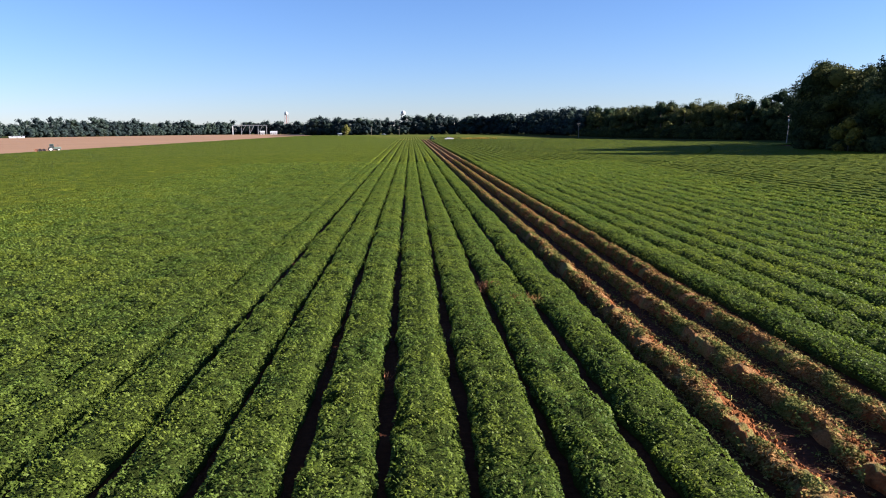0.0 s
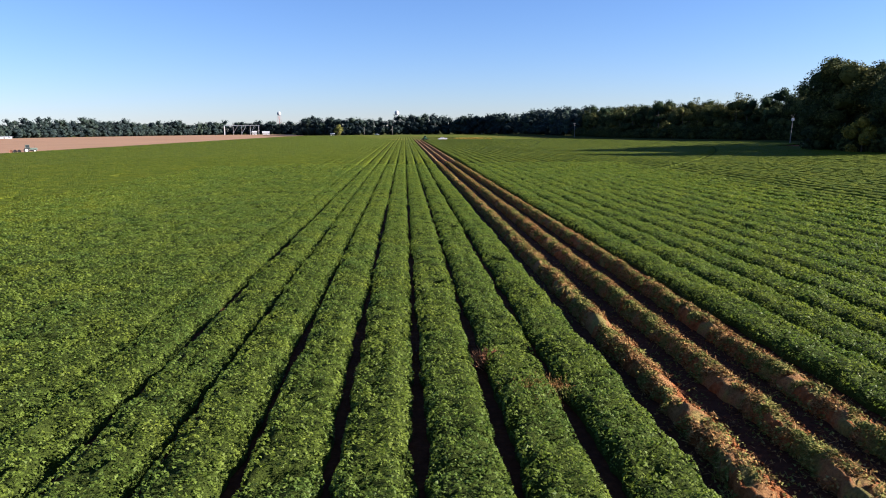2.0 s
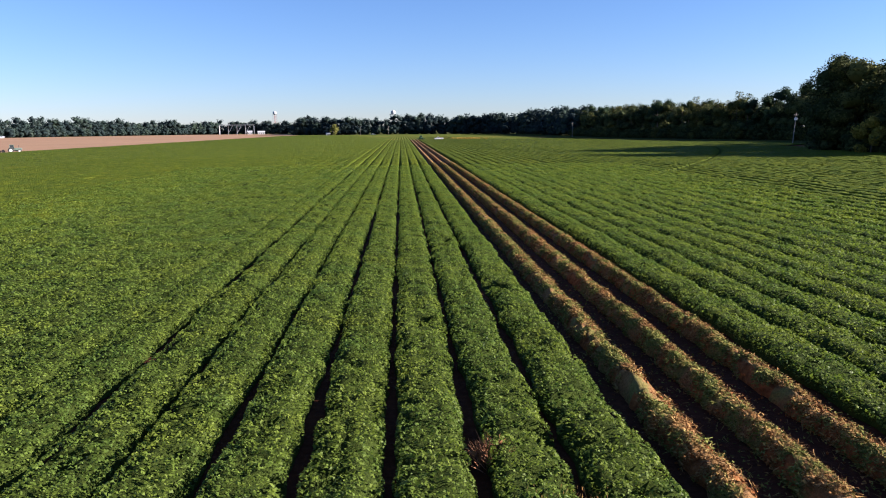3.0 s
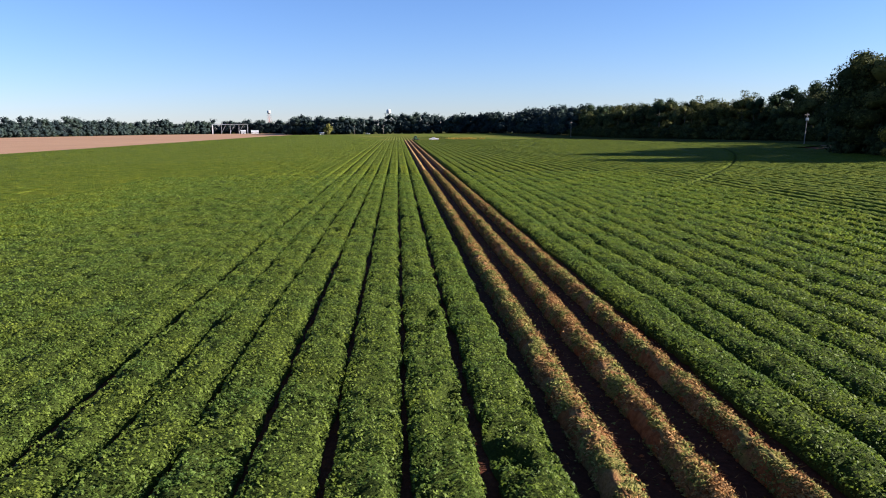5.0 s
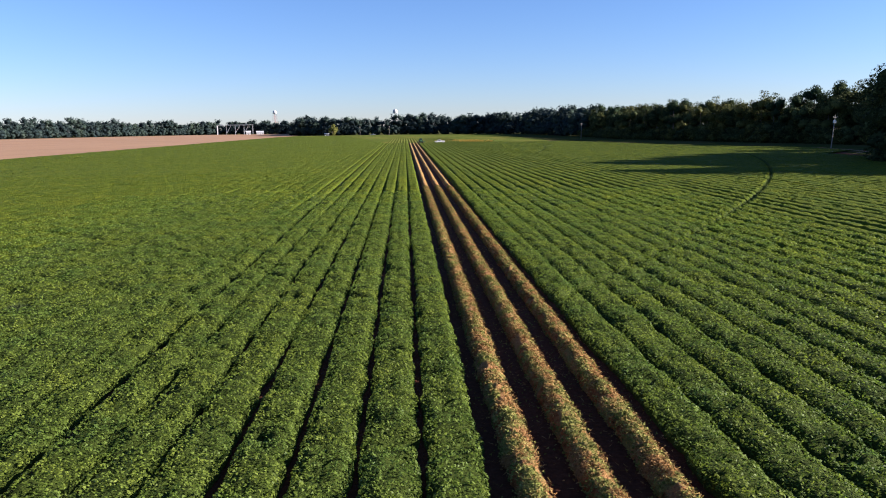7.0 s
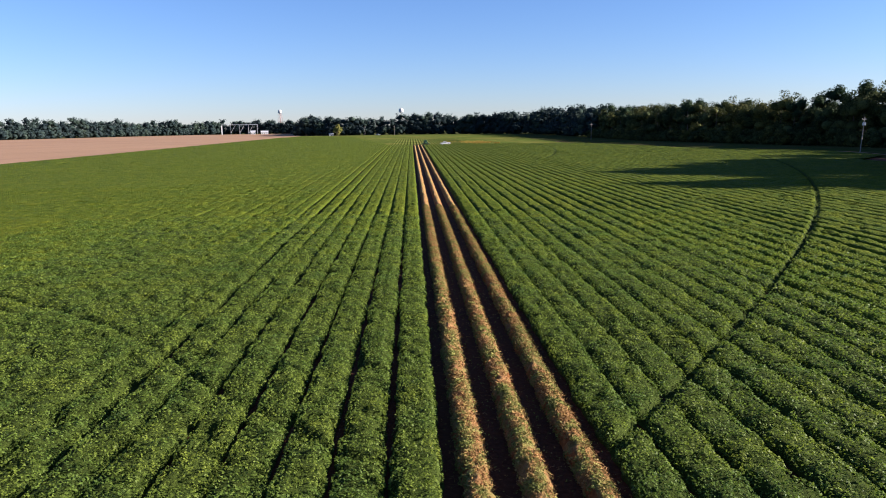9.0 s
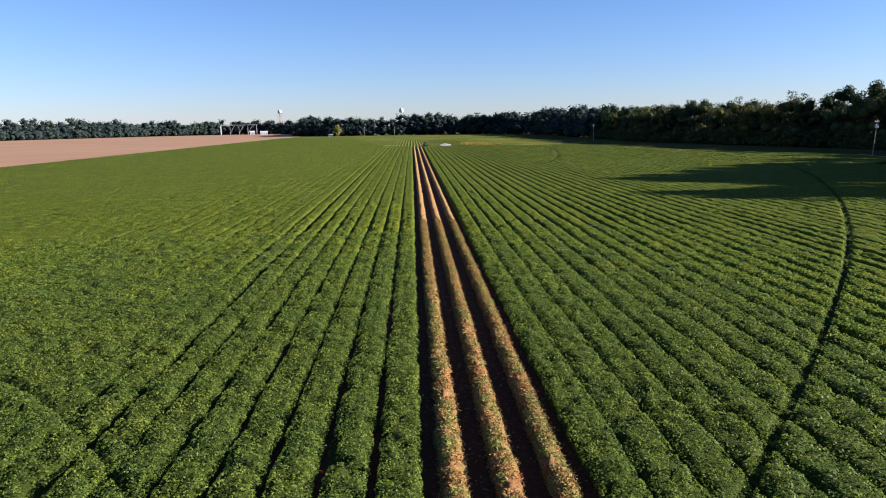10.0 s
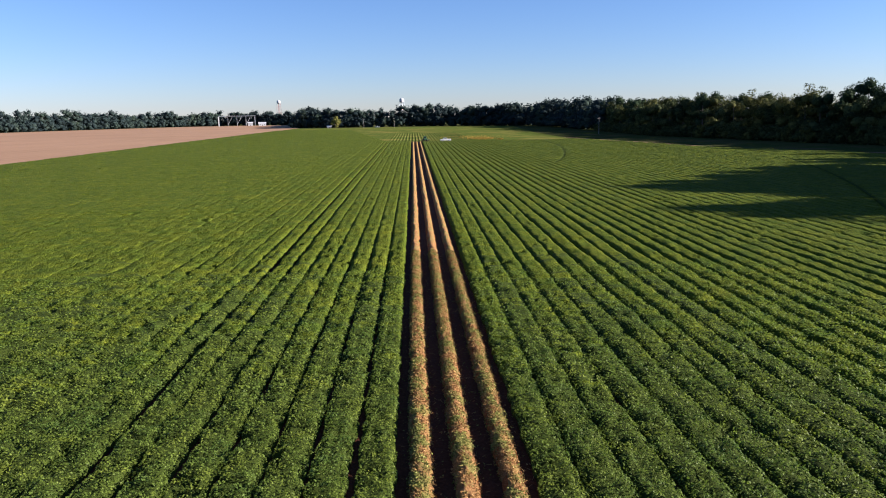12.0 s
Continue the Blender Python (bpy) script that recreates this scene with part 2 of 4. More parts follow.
def rod(bm, a, b, r0, r1=None, sides=8):
    a, b = Vector(a), Vector(b)
    m = Matrix.Translation((a + b) / 2) @ (b - a).to_track_quat("Z", "Y").to_matrix().to_4x4()
    bmesh.ops.create_cone(bm, cap_ends=True, segments=sides, radius1=r0, radius2=r0 if r1 is None else r1, depth=(b - a).length, matrix=m)


def lathe(bm, profile, sides=20, at=(0, 0, 0)):
    """A turned body from (radius, height) pairs."""
    rings = [[bm.verts.new((at[0] + r * math.cos(a), at[1] + r * math.sin(a), at[2] + z)) for a in np.linspace(0, 2 * math.pi, sides, endpoint=False)] for r, z in profile]
    for p, q in zip(rings, rings[1:]):
        for i in range(sides):
            bm.faces.new((p[i], p[(i + 1) % sides], q[(i + 1) % sides], q[i]))
    bm.faces.new(rings[-1])
    bm.faces.new(rings[0][::-1])


# ---- plan of the fields (rows run along +y) ----
PITCH, FURROW = 1.87, -0.68          # bed spacing and the place of one furrow
LEFT_EDGE, FIELD_END = -133.0, 500.0
STRIP = (FURROW + 4 * PITCH, FURROW + 7 * PITCH)   # the dug strip: three windrows
PIVOT, TRACKS = (-468.2, 455.2), (607.8, 542.2)    # centre and radii of the irrigation wheel tracks
# front of the woods along the field
WOODS = [(-10, 150), (120, 140), (160, 126), (212, 124), (232, 131), (250, 137), (270, 190), (312, 206), (367, 186), (511, 150), (640, 150), (760, 152), (900, 140), (980, 60)]
# right edge of the planted field
EDGE = [(-10, 128), (180, 118), (240, 116), (275, 150), (312, 156), (367, 124), (511, 92), (640, 92)]


def along(line, y):
    return float(np.interp(y, [p[0] for p in line], [p[1] for p in line]))


def woods_x(y):
    return along(WOODS, y)


def half_gap(j, y):
    """Half the open width of furrow j along y; below zero the plants have closed over it."""
    rnd = random.Random(j * 7 + 3).random()
    if -1 <= j <= 3:
        base = np.interp(y, [10, 25, 38, 70, 140, 190], [0.19, 0.14, 0.10, 0.07 + 0.06 * rnd, 0.04 + 0.07 * rnd, -0.14 + 0.06 * rnd])
    elif j == -3:
        base = 0.16
    elif j == -2:
        base = np.interp(y, [10, 40], [0.12, 0.07])
    elif j == -4:
        base = np.interp(y, [10, 40], [0.11, 0.04])
    elif j in (4, 7):
        base = 0.10
    elif j < -4:
        base = np.interp(y, [10, 30], [0.04, -0.13 + 0.17 * rnd]) - 0.012 * min(10, -4 - j)
    else:
        base = np.interp(y, [10, 60, 140, 190], [0.14 + 0.06 * rnd, 0.08 + 0.08 * rnd, -0.10 + 0.22 * rnd, -0.16 + 0.14 * rnd])
    at = np.full_like(y, j * 5.3)
    if j > 12:
        base = base + 0.02 * value_noise(at, y * 0.55, 14)
    return base + 0.06 * value_noise(at, y * 0.35, 11) + 0.07 * value_noise(at, y * 1.1, 12) + 0.06 * value_noise(at, y * 2.4, 13)


# dark hollows where single plants are missing: x, y, half length across and along
HOLLOWS = [(-1.6, 13.9, 0.55, 0.22), (0.35, 15.1, 0.5, 0.25), (4.6, 18.0, 0.8, 0.3), (6.1, 14.5, 0.6, 0.25), (1.0, 56.7, 0.3, 0.35), (-2.7, 57.2, 0.3, 0.4), (-16.2, 84.5, 0.8, 0.8), (-0.6, 33.5, 0.5, 0.3), (0.3, 35.2, 0.85, 0.16)]
OLD_TRACK = [(4.0, 83.0), (-2.9, 90.4), (-7.0, 96.2), (-11.3, 100.7), (-15.0, 104.0), (-30.0, 115.0)]


def clump_field(x, y, cell=0.40, seed=70):
    """Overlapping rounded plants on the plane: their height from 0 to 1 and the way from the plant's middle."""
    x, y = np.broadcast_arrays(x, y)
    gx, gy = np.floor(x / cell).astype(np.int64), np.floor(y / cell).astype(np.int64)
    best, ox, oy = np.zeros(x.shape), np.zeros(x.shape), np.zeros(x.shape)
    for i in (-1, 0, 1):
        for j in (-1, 0, 1):
            a, b = gx + i, gy + j
            h = (a * 374761393 + b * 668265263 + seed * 974634777) & 0xFFFFFFFF
            h = ((h ^ (h >> 13)) * 1274126177) & 0xFFFFFFFF
            h = h ^ (h >> 16)
            cx, cy = (a + 0.15 + 0.7 * (h & 255) / 255) * cell, (b + 0.15 + 0.7 * ((h >> 8) & 255) / 255) * cell
            size = cell * (0.62 + 0.30 * ((h >> 16) & 255) / 255)
            dx, dy = (x - cx) / size, (y - cy) / size
            v = np.sqrt(np.clip(1 - dx * dx - dy * dy, 0, 1)) * (0.62 + 0.38 * ((h >> 24) & 127) / 127)
            top = v > best
            best, ox, oy = np.where(top, v, best), np.where(top, dx, ox), np.where(top, dy, oy)
    return best, ox, oy


def plant_relief(x, y):
    """The single plants: small near the field's start, broader further on."""
    small, broad = clump_field(x, y), clump_field(x, y, 0.56, 73)
    share = np.interp(y, [40, 95], [0.0, 1.0])
    return tuple(p * (1 - share) + q * share for p, q in zip(small, broad))


def canopy(k, y, s):
    """Places of the leaf canopy of bed k: y along the row, s from -1 to 1 across it (arrays that fit each other)."""
    mid = FURROW + (k + 0.5) * PITCH
    lo, hi = -PITCH / 2 + half_gap(k, y), PITCH / 2 - half_gap(k + 1, y)
    x = mid + (lo + hi) / 2 + (hi - lo) / 2 * s + 0.03 * value_noise(y * 0.5, y * 0 + k, 2)
    y = np.broadcast_to(y, x.shape)
    dome = np.clip(1 - np.abs(s) ** 4.0, 0, 1) ** 0.55 - 0.13 * np.exp(-(s / 0.16) ** 2)
    if k < -5:   # the plants have grown together here
        dome = 1 - (1 - dome) * float(np.interp(mid, [-60, -36, -12], [0.10, 0.32, 0.62])) * np.interp(y, [110, 180], [1.0, 0.45])
    elif mid < STRIP[0]:
        dome = 1 - (1 - dome) * np.interp(y, [115, 180, 260], [1.0, 0.6, 0.4])
    elif mid > 30:
        dome = 1 - (1 - dome) * float(np.interp(mid, [30, 55], [1.0, 0.5]))
    rough = float(np.interp(mid, [-80, -50, -28, -18, -8, 6, 16, 34, 60], [0.25, 0.5, 0.85, 1.15, 1.0, 1.0, 0.9, 0.7, 0.45])) * np.interp(y, [40, 90, 150, 230], [1.0, 1.35, 1.3, 0.6])
    plants = plant_relief(x, y)[0]
    h = 0.46 + 0.05 * value_noise(x * 0.12, y * 0.12, 21) + 0.09 * rough * value_noise(x * 1.2, y * 1.1, 22) + 0.29 * rough * (plants - 0.64) + 0.12 * (clump_field(x, y, 0.19, 71)[0] - 0.62) + 0.03 * value_noise(x * 5.3, y * 5.1, 24)
    # thin spots where plants failed
    hole = value_noise(x * 0.9, y * 0.8, 31) + 0.5 * value_noise(x * 2.1, y * 2.1, 32)
    h = h * (1 - 0.75 * np.clip((hole - 0.86) * 5, 0, 1))
    for hx, hy, rx, ry in HOLLOWS:
        if abs(hx - mid) < 3:
            h = h * (1 - 0.8 * np.exp(-(((x - hx) / rx) ** 2 + ((y - hy) / ry) ** 2) ** 2))
    # wheel tracks of the irrigation machine
    r = np.hypot(x - PIVOT[0], y - PIVOT[1])
    for track, keep in ((TRACKS[0], 10.0), (TRACKS[1], 30.0)):
        near = np.exp(-((r - track) / float(np.interp(mid, [10, 40, 60], [0.24, 0.22, 0.20]))) ** 8) * np.where((x > keep) & ((track > 600) | (y > 292)), 1.0, 0.05)
        h = h * (1 - float(np.interp(mid, [20, 60], [0.70, 0.8])) * near)
    if -32 < mid < 5:
        line = np.interp(x, [p[0] for p in OLD_TRACK[::-1]], [p[1] for p in OLD_TRACK[::-1]])
        h = h * (1 - 0.5 * np.exp(-((y - line) / 0.34) ** 4))
    z = np.maximum(h * dome, 0.0) + 0.01
    return x + 0.03 * value_noise(x * 5, y * 5, 41), y, z


def leaf_cards(rng, px, py, pz, size, tilt=0.75, out=(0.0, 0.0)):
    """Folded pointed leaves at the given places, turned at random and facing out of their plant."""
    n = len(px)
    a = rng.uniform(0, 2 * np.pi, n)
    nx, ny = rng.normal(0, tilt, n) * 0.6 + out[0], rng.normal(0, tilt, n) * 0.6 + out[1]
    nrm = np.stack([nx, ny, np.ones(n)], 1)
    nrm /= np.linalg.norm(nrm, axis=1)[:, None]
    t = np.stack([np.cos(a), np.sin(a), np.zeros(n)], 1)
    t -= nrm * (t * nrm).sum(1)[:, None]
    t /= np.linalg.norm(t, axis=1)[:, None]
    b = np.cross(nrm, t)
    L = (size * rng.uniform(0.7, 1.3, n))[:, None]
    c = np.stack([px, py, pz], 1)
    v = np.stack([c - t * L * 0.5 + b * L * 0.38, c - t * L * 0.42 - b * L * 0.40 + nrm * L * 0.12, c + t * L * 0.55 + nrm * L * 0.05], 1).reshape(-1, 3)
    f = np.arange(n * 3).reshape(-1, 3)
    return v, f


def stem_cards(rng, px, py, pz, size, tilt):
    """Thin dry stems."""
    v, f = leaf_cards(rng, px, py, pz, size, tilt)
    q = v.reshape(-1, 3, 3)
    mid = (q[:, 0] + q[:, 1]) / 2
    q[:, 0] = mid + (q[:, 0] - mid) * 0.13
    q[:, 1] = mid + (q[:, 1] - mid) * 0.13
    return q.reshape(-1, 3), f


def spaced(y0, y1, pieces):
    """Stations along a row: pieces of (end, step)."""
    out, y = [], y0
    for end, step in pieces:
        end = min(end, y1)
        if end > y:
            out.append(np.arange(y, end, step))
            y = end
    out.append(np.array([y]))
    return np.concatenate(out)


def crop_row(k):
    x = FURROW + (k + 0.5) * PITCH
    end = 476.0 if x > -6 else min(850.0, 476.0 + (-6 - x) * 7.0)
    start = -30.0
    if x > STRIP[1]:
        ys = np.arange(-30, 520, 4.0)
        inside = [y for y in ys if along(EDGE, y) > x]
        if not inside:
            return None
        start, end = (inside[0], min(end, inside[-1]))
        if end - start < 24:
            return None
    away = abs(x - 3)
    if away < 17:
        cols, pieces = 11, [(max(6.0, away / 0.75 - 4), 2.5), (70, 0.26), (130, 0.30), (180, 0.45), (300, 0.9), (900, 3.0)]
    elif away < 38:
        cols, pieces = 10, [(max(20.0, away / 0.75 - 4), 3.0), (130, 0.34), (200, 0.55), (320, 1.1), (900, 3.5)]
    elif away < 75:
        cols, pieces = 9 if x > 0 else 8, [(max(48.0, away / 0.75 - 4), 4.0), (200, 0.55 if x > 0 else 0.40), (330, 1.1), (900, 4.0)]
    else:
        cols, pieces = 7 if x > 0 else 5, [(100, 4.0), (300, 1.1), (900, 4.0)]
    y = spaced(start, end, pieces)
    cross = PIVOT[1] - math.sqrt(max(0.0, TRACKS[0] ** 2 - (x - PIVOT[0]) ** 2))
    reach = 1.0 if x < 60 else 2.4
    if x > STRIP[1] and start < cross - 2 and cross + 2 < end and x < 110:
        y = np.concatenate([y[y < cross - reach], np.arange(cross - reach, cross + reach, 0.2), y[y > cross + reach]])
    s = np.sin(np.linspace(-np.pi / 2, np.pi / 2, cols))
    if cols < 7:
        lin = np.linspace(-1, 1, cols)
        s = np.sign(lin) * np.abs(lin) ** 0.3
    gx, gy, gz = canopy(k, y[:, None], s[None, :])
    # the stems lie below the leaves that cover them
    near = np.maximum(np.maximum(1.6 * abs(x - 3), 14 + 0.14 * (y - 12)), y - 80)
    gz = np.maximum(gz - np.interp(near, [38, 54], [0.12, 0.0])[:, None], 0.01)
    me = fast_mesh("crop_bed", np.stack([gx, gy, gz], 2).reshape(-1, 3), sheet_faces(len(y), cols), CANOPY)
    bed = tagged(new("crop_bed", me), "bed of green peanut plants with leafy rounded canopy", "crop bed", "beds of peanut plants")
    # leaves over the stems where the way passes
    rng = np.random.default_rng(1000 + k)
    vs, fs, count, covered = [], [], 0, []
    for y0, y1 in zip(STRETCH, STRETCH[1:]):
        # leaf sprays grow coarser with the least distance from which they are seen
        far = max(1.6 * abs(x - 3), 14 + 0.14 * (y0 - 12), y0 - 80, 13)
        if y0 < start or far > 62 or y1 < abs(x - 2) / 0.72 - 2:
            continue
        size = 0.035 + 0.0020 * far
        dens = 3.0 / size ** 2 * min(1, (68 - far) / 23)
        if far < 44:
            covered.append((y0, y1))
        n = int((y1 - y0) * 1.75 * dens)
        ly = rng.uniform(y0, y1, n)
        ls = np.sin(rng.uniform(-1.52, 1.52, n))
        lx, ly, lz = canopy(k, ly, ls)
        full, ox, oy = plant_relief(lx, ly)
        tuft, tx, ty = clump_field(lx, ly, 0.19, 71)
        # few leaves in the hollows between plants
        keep = (lz > 0.13) & (rng.random(n) < 0.09 + 1.7 * full ** 1.5 * tuft ** 1.5)
        lx, ly, lz, ls, ox, oy, tx, ty = (q[keep] for q in (lx, ly, lz, ls, ox, oy, tx, ty))
        n = len(lx)
        v, f = leaf_cards(rng, lx, ly, lz + rng.uniform(-0.4, 0.7, n) * size, size, 0.6, (0.4 * ox + 0.9 * tx + 0.5 * ls ** 5, 0.4 * oy + 0.9 * ty))
        vs.append(v)
        fs.append(f + count)
        count += len(v)
    if vs:
        hung("leaves", fast_mesh("leaves", np.concatenate(vs), np.concatenate(fs), LEAF, False), bed)
    # stretches under leaves take the stem colour with shade painted in
    me.materials.append(STEM_SHADE)
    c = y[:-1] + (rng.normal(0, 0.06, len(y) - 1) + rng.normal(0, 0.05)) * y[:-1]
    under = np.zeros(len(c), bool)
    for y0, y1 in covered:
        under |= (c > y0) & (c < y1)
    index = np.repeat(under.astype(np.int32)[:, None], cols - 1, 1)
    mx, my = (gx[1:, 1:] + gx[:-1, :-1]) / 2, (gy[1:, 1:] + gy[:-1, :-1]) / 2
    r = np.hypot(mx - PIVOT[0], my - PIVOT[1])
    # wheel tracks get the dark stem colour in place of canopy shade
    shaded_track = ((np.abs(r - TRACKS[0]) < 0.3) & (mx > 10)) | ((np.abs(r - TRACKS[1]) < 0.4) & (mx > 30) & (my > 292))
    index[shaded_track] = 1
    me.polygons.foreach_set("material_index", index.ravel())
    return bed


STRETCH = (9, 16, 23, 30, 38, 46, 56, 66, 78, 90, 105, 120, 135, 150, 160, 170, 180, 190, 200)

# ---- ground ----
def flat(name, corners, z, material, label, category):
    bm = bmesh.new()
    bm.faces.new([bm.verts.new((x, y, z)) for x, y in corners])
    me = bpy.data.meshes.new(name)
    bm.to_mesh(me)
    bm.free()
    me.materials.append(material)
    return tagged(new(name, me), label, category, kind="structure")


ground = flat("ground", [(-4000, -4000), (4000, -4000), (4000, 4000), (-4000, 4000)], -0.06, VERGE, "rough grassland around the fields reaching the horizon", "ground")
field_soil = flat("field_soil", [(LEFT_EDGE, -60), (128, -60), (118, 200), (155, 300), (124, 367), (96, 478), (LEFT_EDGE, 900)], -0.02, SOIL, "red clay soil under the crop rows", "soil")
bare_field = flat("bare_field", [(LEFT_EDGE, -60), (LEFT_EDGE, 1000), (-150, 1330), (-330, 1390), (-420, 1290), (-545, 1000), (-900, 600), (-900, -60)], -0.03, BARE, "bare tilled field of pale pinkish brown soil", "field")
far_field = flat("far_field", [(LEFT_EDGE + 1, 486), (96, 486), (100, 640), (120, 900), (60, 965), (LEFT_EDGE + 1, 965)], -0.01, FARCROP, "paler patchy crop at the far end of the field", "field")

# ---- crop rows ----
first, last = math.ceil((LEFT_EDGE - FURROW) / PITCH), int((165 - FURROW) / PITCH)
for k in range(first, last):
    if not 4 <= k <= 6:
        crop_row(k)


# ---- windrows of dug plants ----
def windrow(i):
    mid = STRIP[0] + (i + 0.5) * PITCH + 0.06
    y = spaced(-30.0, 477.0, [(6, 1.0), (45, 0.12), (120, 0.18), (200, 0.35), (480, 1.2)])

    def crest(py):   # height, half width and sideways wander of the heap along the row
        at = py * 0 + i * 3.7
        low = np.interp(py, [14, 34], [0.50, 1.0])
        calm = np.interp(py, [25, 50], [1.0, 0.4])
        high = (0.40 + 0.10 * calm * value_noise(py * 0.8, at, 54) + 0.06 * value_noise(py * 3.1, at, 55)) * low
        wide = 0.50 + 0.09 * calm * value_noise(py * 0.9, at, 51) + 0.06 * value_noise(py * 3.7, at, 52)
        return high, wide, 0.07 * calm * value_noise(py * 0.6, at, 53) + 0.03 * value_noise(py * 4.3, at, 64)

    def side(s, py):   # steep on one flank, a gentle bank of loose clay on the other
        a = np.interp(py, [24, 60], [-0.5, -0.12])
        u = np.where(s > a, (s - a) / (1 - a), (s - a) / (1 + a))
        return np.clip(1 - np.abs(u) ** np.where(s > a, 1.5, 2.2), 0, 1) ** 0.8

    s = np.sin(np.linspace(-np.pi / 2, np.pi / 2, 17))
    high, w, wander = (a[:, None] for a in crest(y))
    x = mid + w * s[None, :] + wander
    yy = np.broadcast_to(y[:, None], x.shape)
    h = high + 0.12 * clump_field(x, yy, 0.34, 72)[0] - 0.05 + 0.08 * value_noise(x * 3.1, yy * 2.3, 57) + 0.08 * value_noise(x * 6, yy * 6, 56) + 0.05 * value_noise(x * 13, yy * 11, 63)
    z = np.maximum(h * side(s[None, :], y[:, None]), 0) - 0.005
    me = fast_mesh("windrow", np.stack([x, yy, z], 2).reshape(-1, 3), sheet_faces(len(y), 17), VINEMAT)
    me.materials.append(CLAY)
    ms = (s[1:] + s[:-1])[None, :] / 2 + 0 * yy[1:, 1:]
    bare = ms > 0.42 + 0.35 * value_noise(yy[1:, 1:] * 0.7, ms * 2 + i * 5, 58) + np.interp(yy[1:, 1:], [20, 50], [-0.1, 0.6])
    bare |= (ms < -0.55) & (value_noise(yy[1:, 1:] * 1.3, ms + i, 59) > 0)
    me.polygons.foreach_set("material_index", bare.astype(np.int32).ravel())
    row = tagged(new("windrow", me), "windrow of dug drying peanut vines on red soil", "windrow", "windrows of dug peanuts")
    rng = np.random.default_rng(60 + i)
    for name, mat, shape, dens, size in (("dried_vines", VINE, 0.22, 470, 0.15), ("wilted_leaves", DRYLEAF, 0.6, 520, 0.062)):
        vs, fs, count = [], [], 0
        for y0, y1, grow, much in ((8, 45, 1.15, 2.0), (45, 90, 1.25, 1.3), (90, 160, 1.5, 1.0)):
            n = int((y1 - y0) * dens * much / grow ** 2)
            py = rng.uniform(y0, y1, n)
            ps = np.clip(rng.normal(np.interp(py, [24, 60], [-0.42, 0.0]) if shape < 0.5 else np.interp(py, [24, 60], [-0.5, -0.25]), np.interp(py, [24, 60], [0.36, 0.46])), -1.0, 1.02)
            loose = rng.random(n) < np.interp(py, [12, 22, 34], [0.24, 0.16, 0.04])
            ps = np.where(loose, rng.uniform(-1.8, 1.8, n), ps)
            # clumps with open stretches between them, most open where the heap is low
            clump = value_noise(py * 1.1 + ps * 0.5, ps * 1.6 + i * 7, 61) + 0.5 * value_noise(py * 2.9, ps * 3 + i, 62)
            keep = clump > np.interp(py, [15, 35, 80], [-0.22, -0.45, -0.7])
            py, ps = py[keep], ps[keep]
            n = len(py)
            ph, pw, pm = crest(py)
            px = mid + pm + (pw + 0.04) * ps
            pz = ph * side(ps, py) + rng.uniform(0.0, 0.13, n) * np.where(np.abs(ps) > 1, 0.25, 1) + 0.10 * np.clip(clump[keep], 0, 1) * (np.abs(ps) < 0.9)
            v, f = (stem_cards if shape < 0.5 else leaf_cards)(rng, px, py, pz, size * grow, 1.0)
            vs.append(v)
            fs.append(f + count)
            count += len(v)
        hung(name, fast_mesh(name, np.concatenate(vs), np.concatenate(fs), mat, False), row)
    # loose clods of clay on the banks and in the furrow
    n = 1500
    py = 9 + 50 * rng.random(n) ** 1.4
    ps = np.where(rng.random(n) < 0.85, rng.normal(0.5, 0.3, n), rng.uniform(-1.7, 1.7, n))
    ph, pw, pm = crest(py)
    size = 0.025 + 0.05 * rng.random(n) ** 2.5
    middle = np.stack([mid + pm + pw * ps, py, ph * side(np.clip(ps, -1, 1), py) + size * 0.4], 1)
    corners = np.array([(1, 0, 0), (0, 1, 0), (-1, 0, 0), (0, -1, 0), (0, 0, 0.8), (0, 0, -0.8)])
    v = middle[:, None, :] + corners[None] * size[:, None, None] * rng.uniform(0.6, 1.4, (n, 6, 1))
    f = np.array([(0, 1, 4), (1, 2, 4), (2, 3, 4), (3, 0, 4), (1, 0, 5), (2, 1, 5), (3, 2, 5), (0, 3, 5)])[None] + 6 * np.arange(n)[:, None, None]
    tagged(hung("clay_rubble", fast_mesh("clay_rubble", v.reshape(-1, 3), f.reshape(-1, 3), CLAY, False), row, "loose crumbled red clay"), kind="stuff")
    return row


for i in range(3):
    windrow(i)


# ---- trees ----
def trunk_mesh(rng, height, radius, limbs, crown_base, spread):
    bm = bmesh.new()
    lean = Vector((rng.uniform(-0.04, 0.04), rng.uniform(-0.04, 0.04), 1))
    pts = [lean * (height * f) for f in (0, 0.03, 0.3, 0.6, 0.9)]
    rad = [radius * 1.5, radius, radius * 0.8, radius * 0.5, radius * 0.12]
    for a, b, r, q in zip(pts, pts[1:], rad, rad[1:]):
        rod(bm, a, b, r, q, 7)
    tips = []
    for i in range(limbs):
        f = crown_base + (0.85 - crown_base) * (i + rng.random()) / limbs
        ang = i * 2.4 + rng.uniform(-0.5, 0.5)
        reach = spread * (1.1 - 0.7 * abs(f - crown_base - 0.15)) * rng.uniform(0.55, 1.0)
        a = lean * (height * f)
        b = a + Vector((math.cos(ang) * reach, math.sin(ang) * reach, reach * rng.uniform(0.25, 0.7)))
        m = a.lerp(b, 0.5) + Vector((0, 0, -0.08 * reach))
        rod(bm, a, m, radius * 0.4, radius * 0.25, 5)
        rod(bm, m, b, radius * 0.25, radius * 0.06, 5)
        tips += [m.lerp(b, 0.35), b]
    return bm, tips


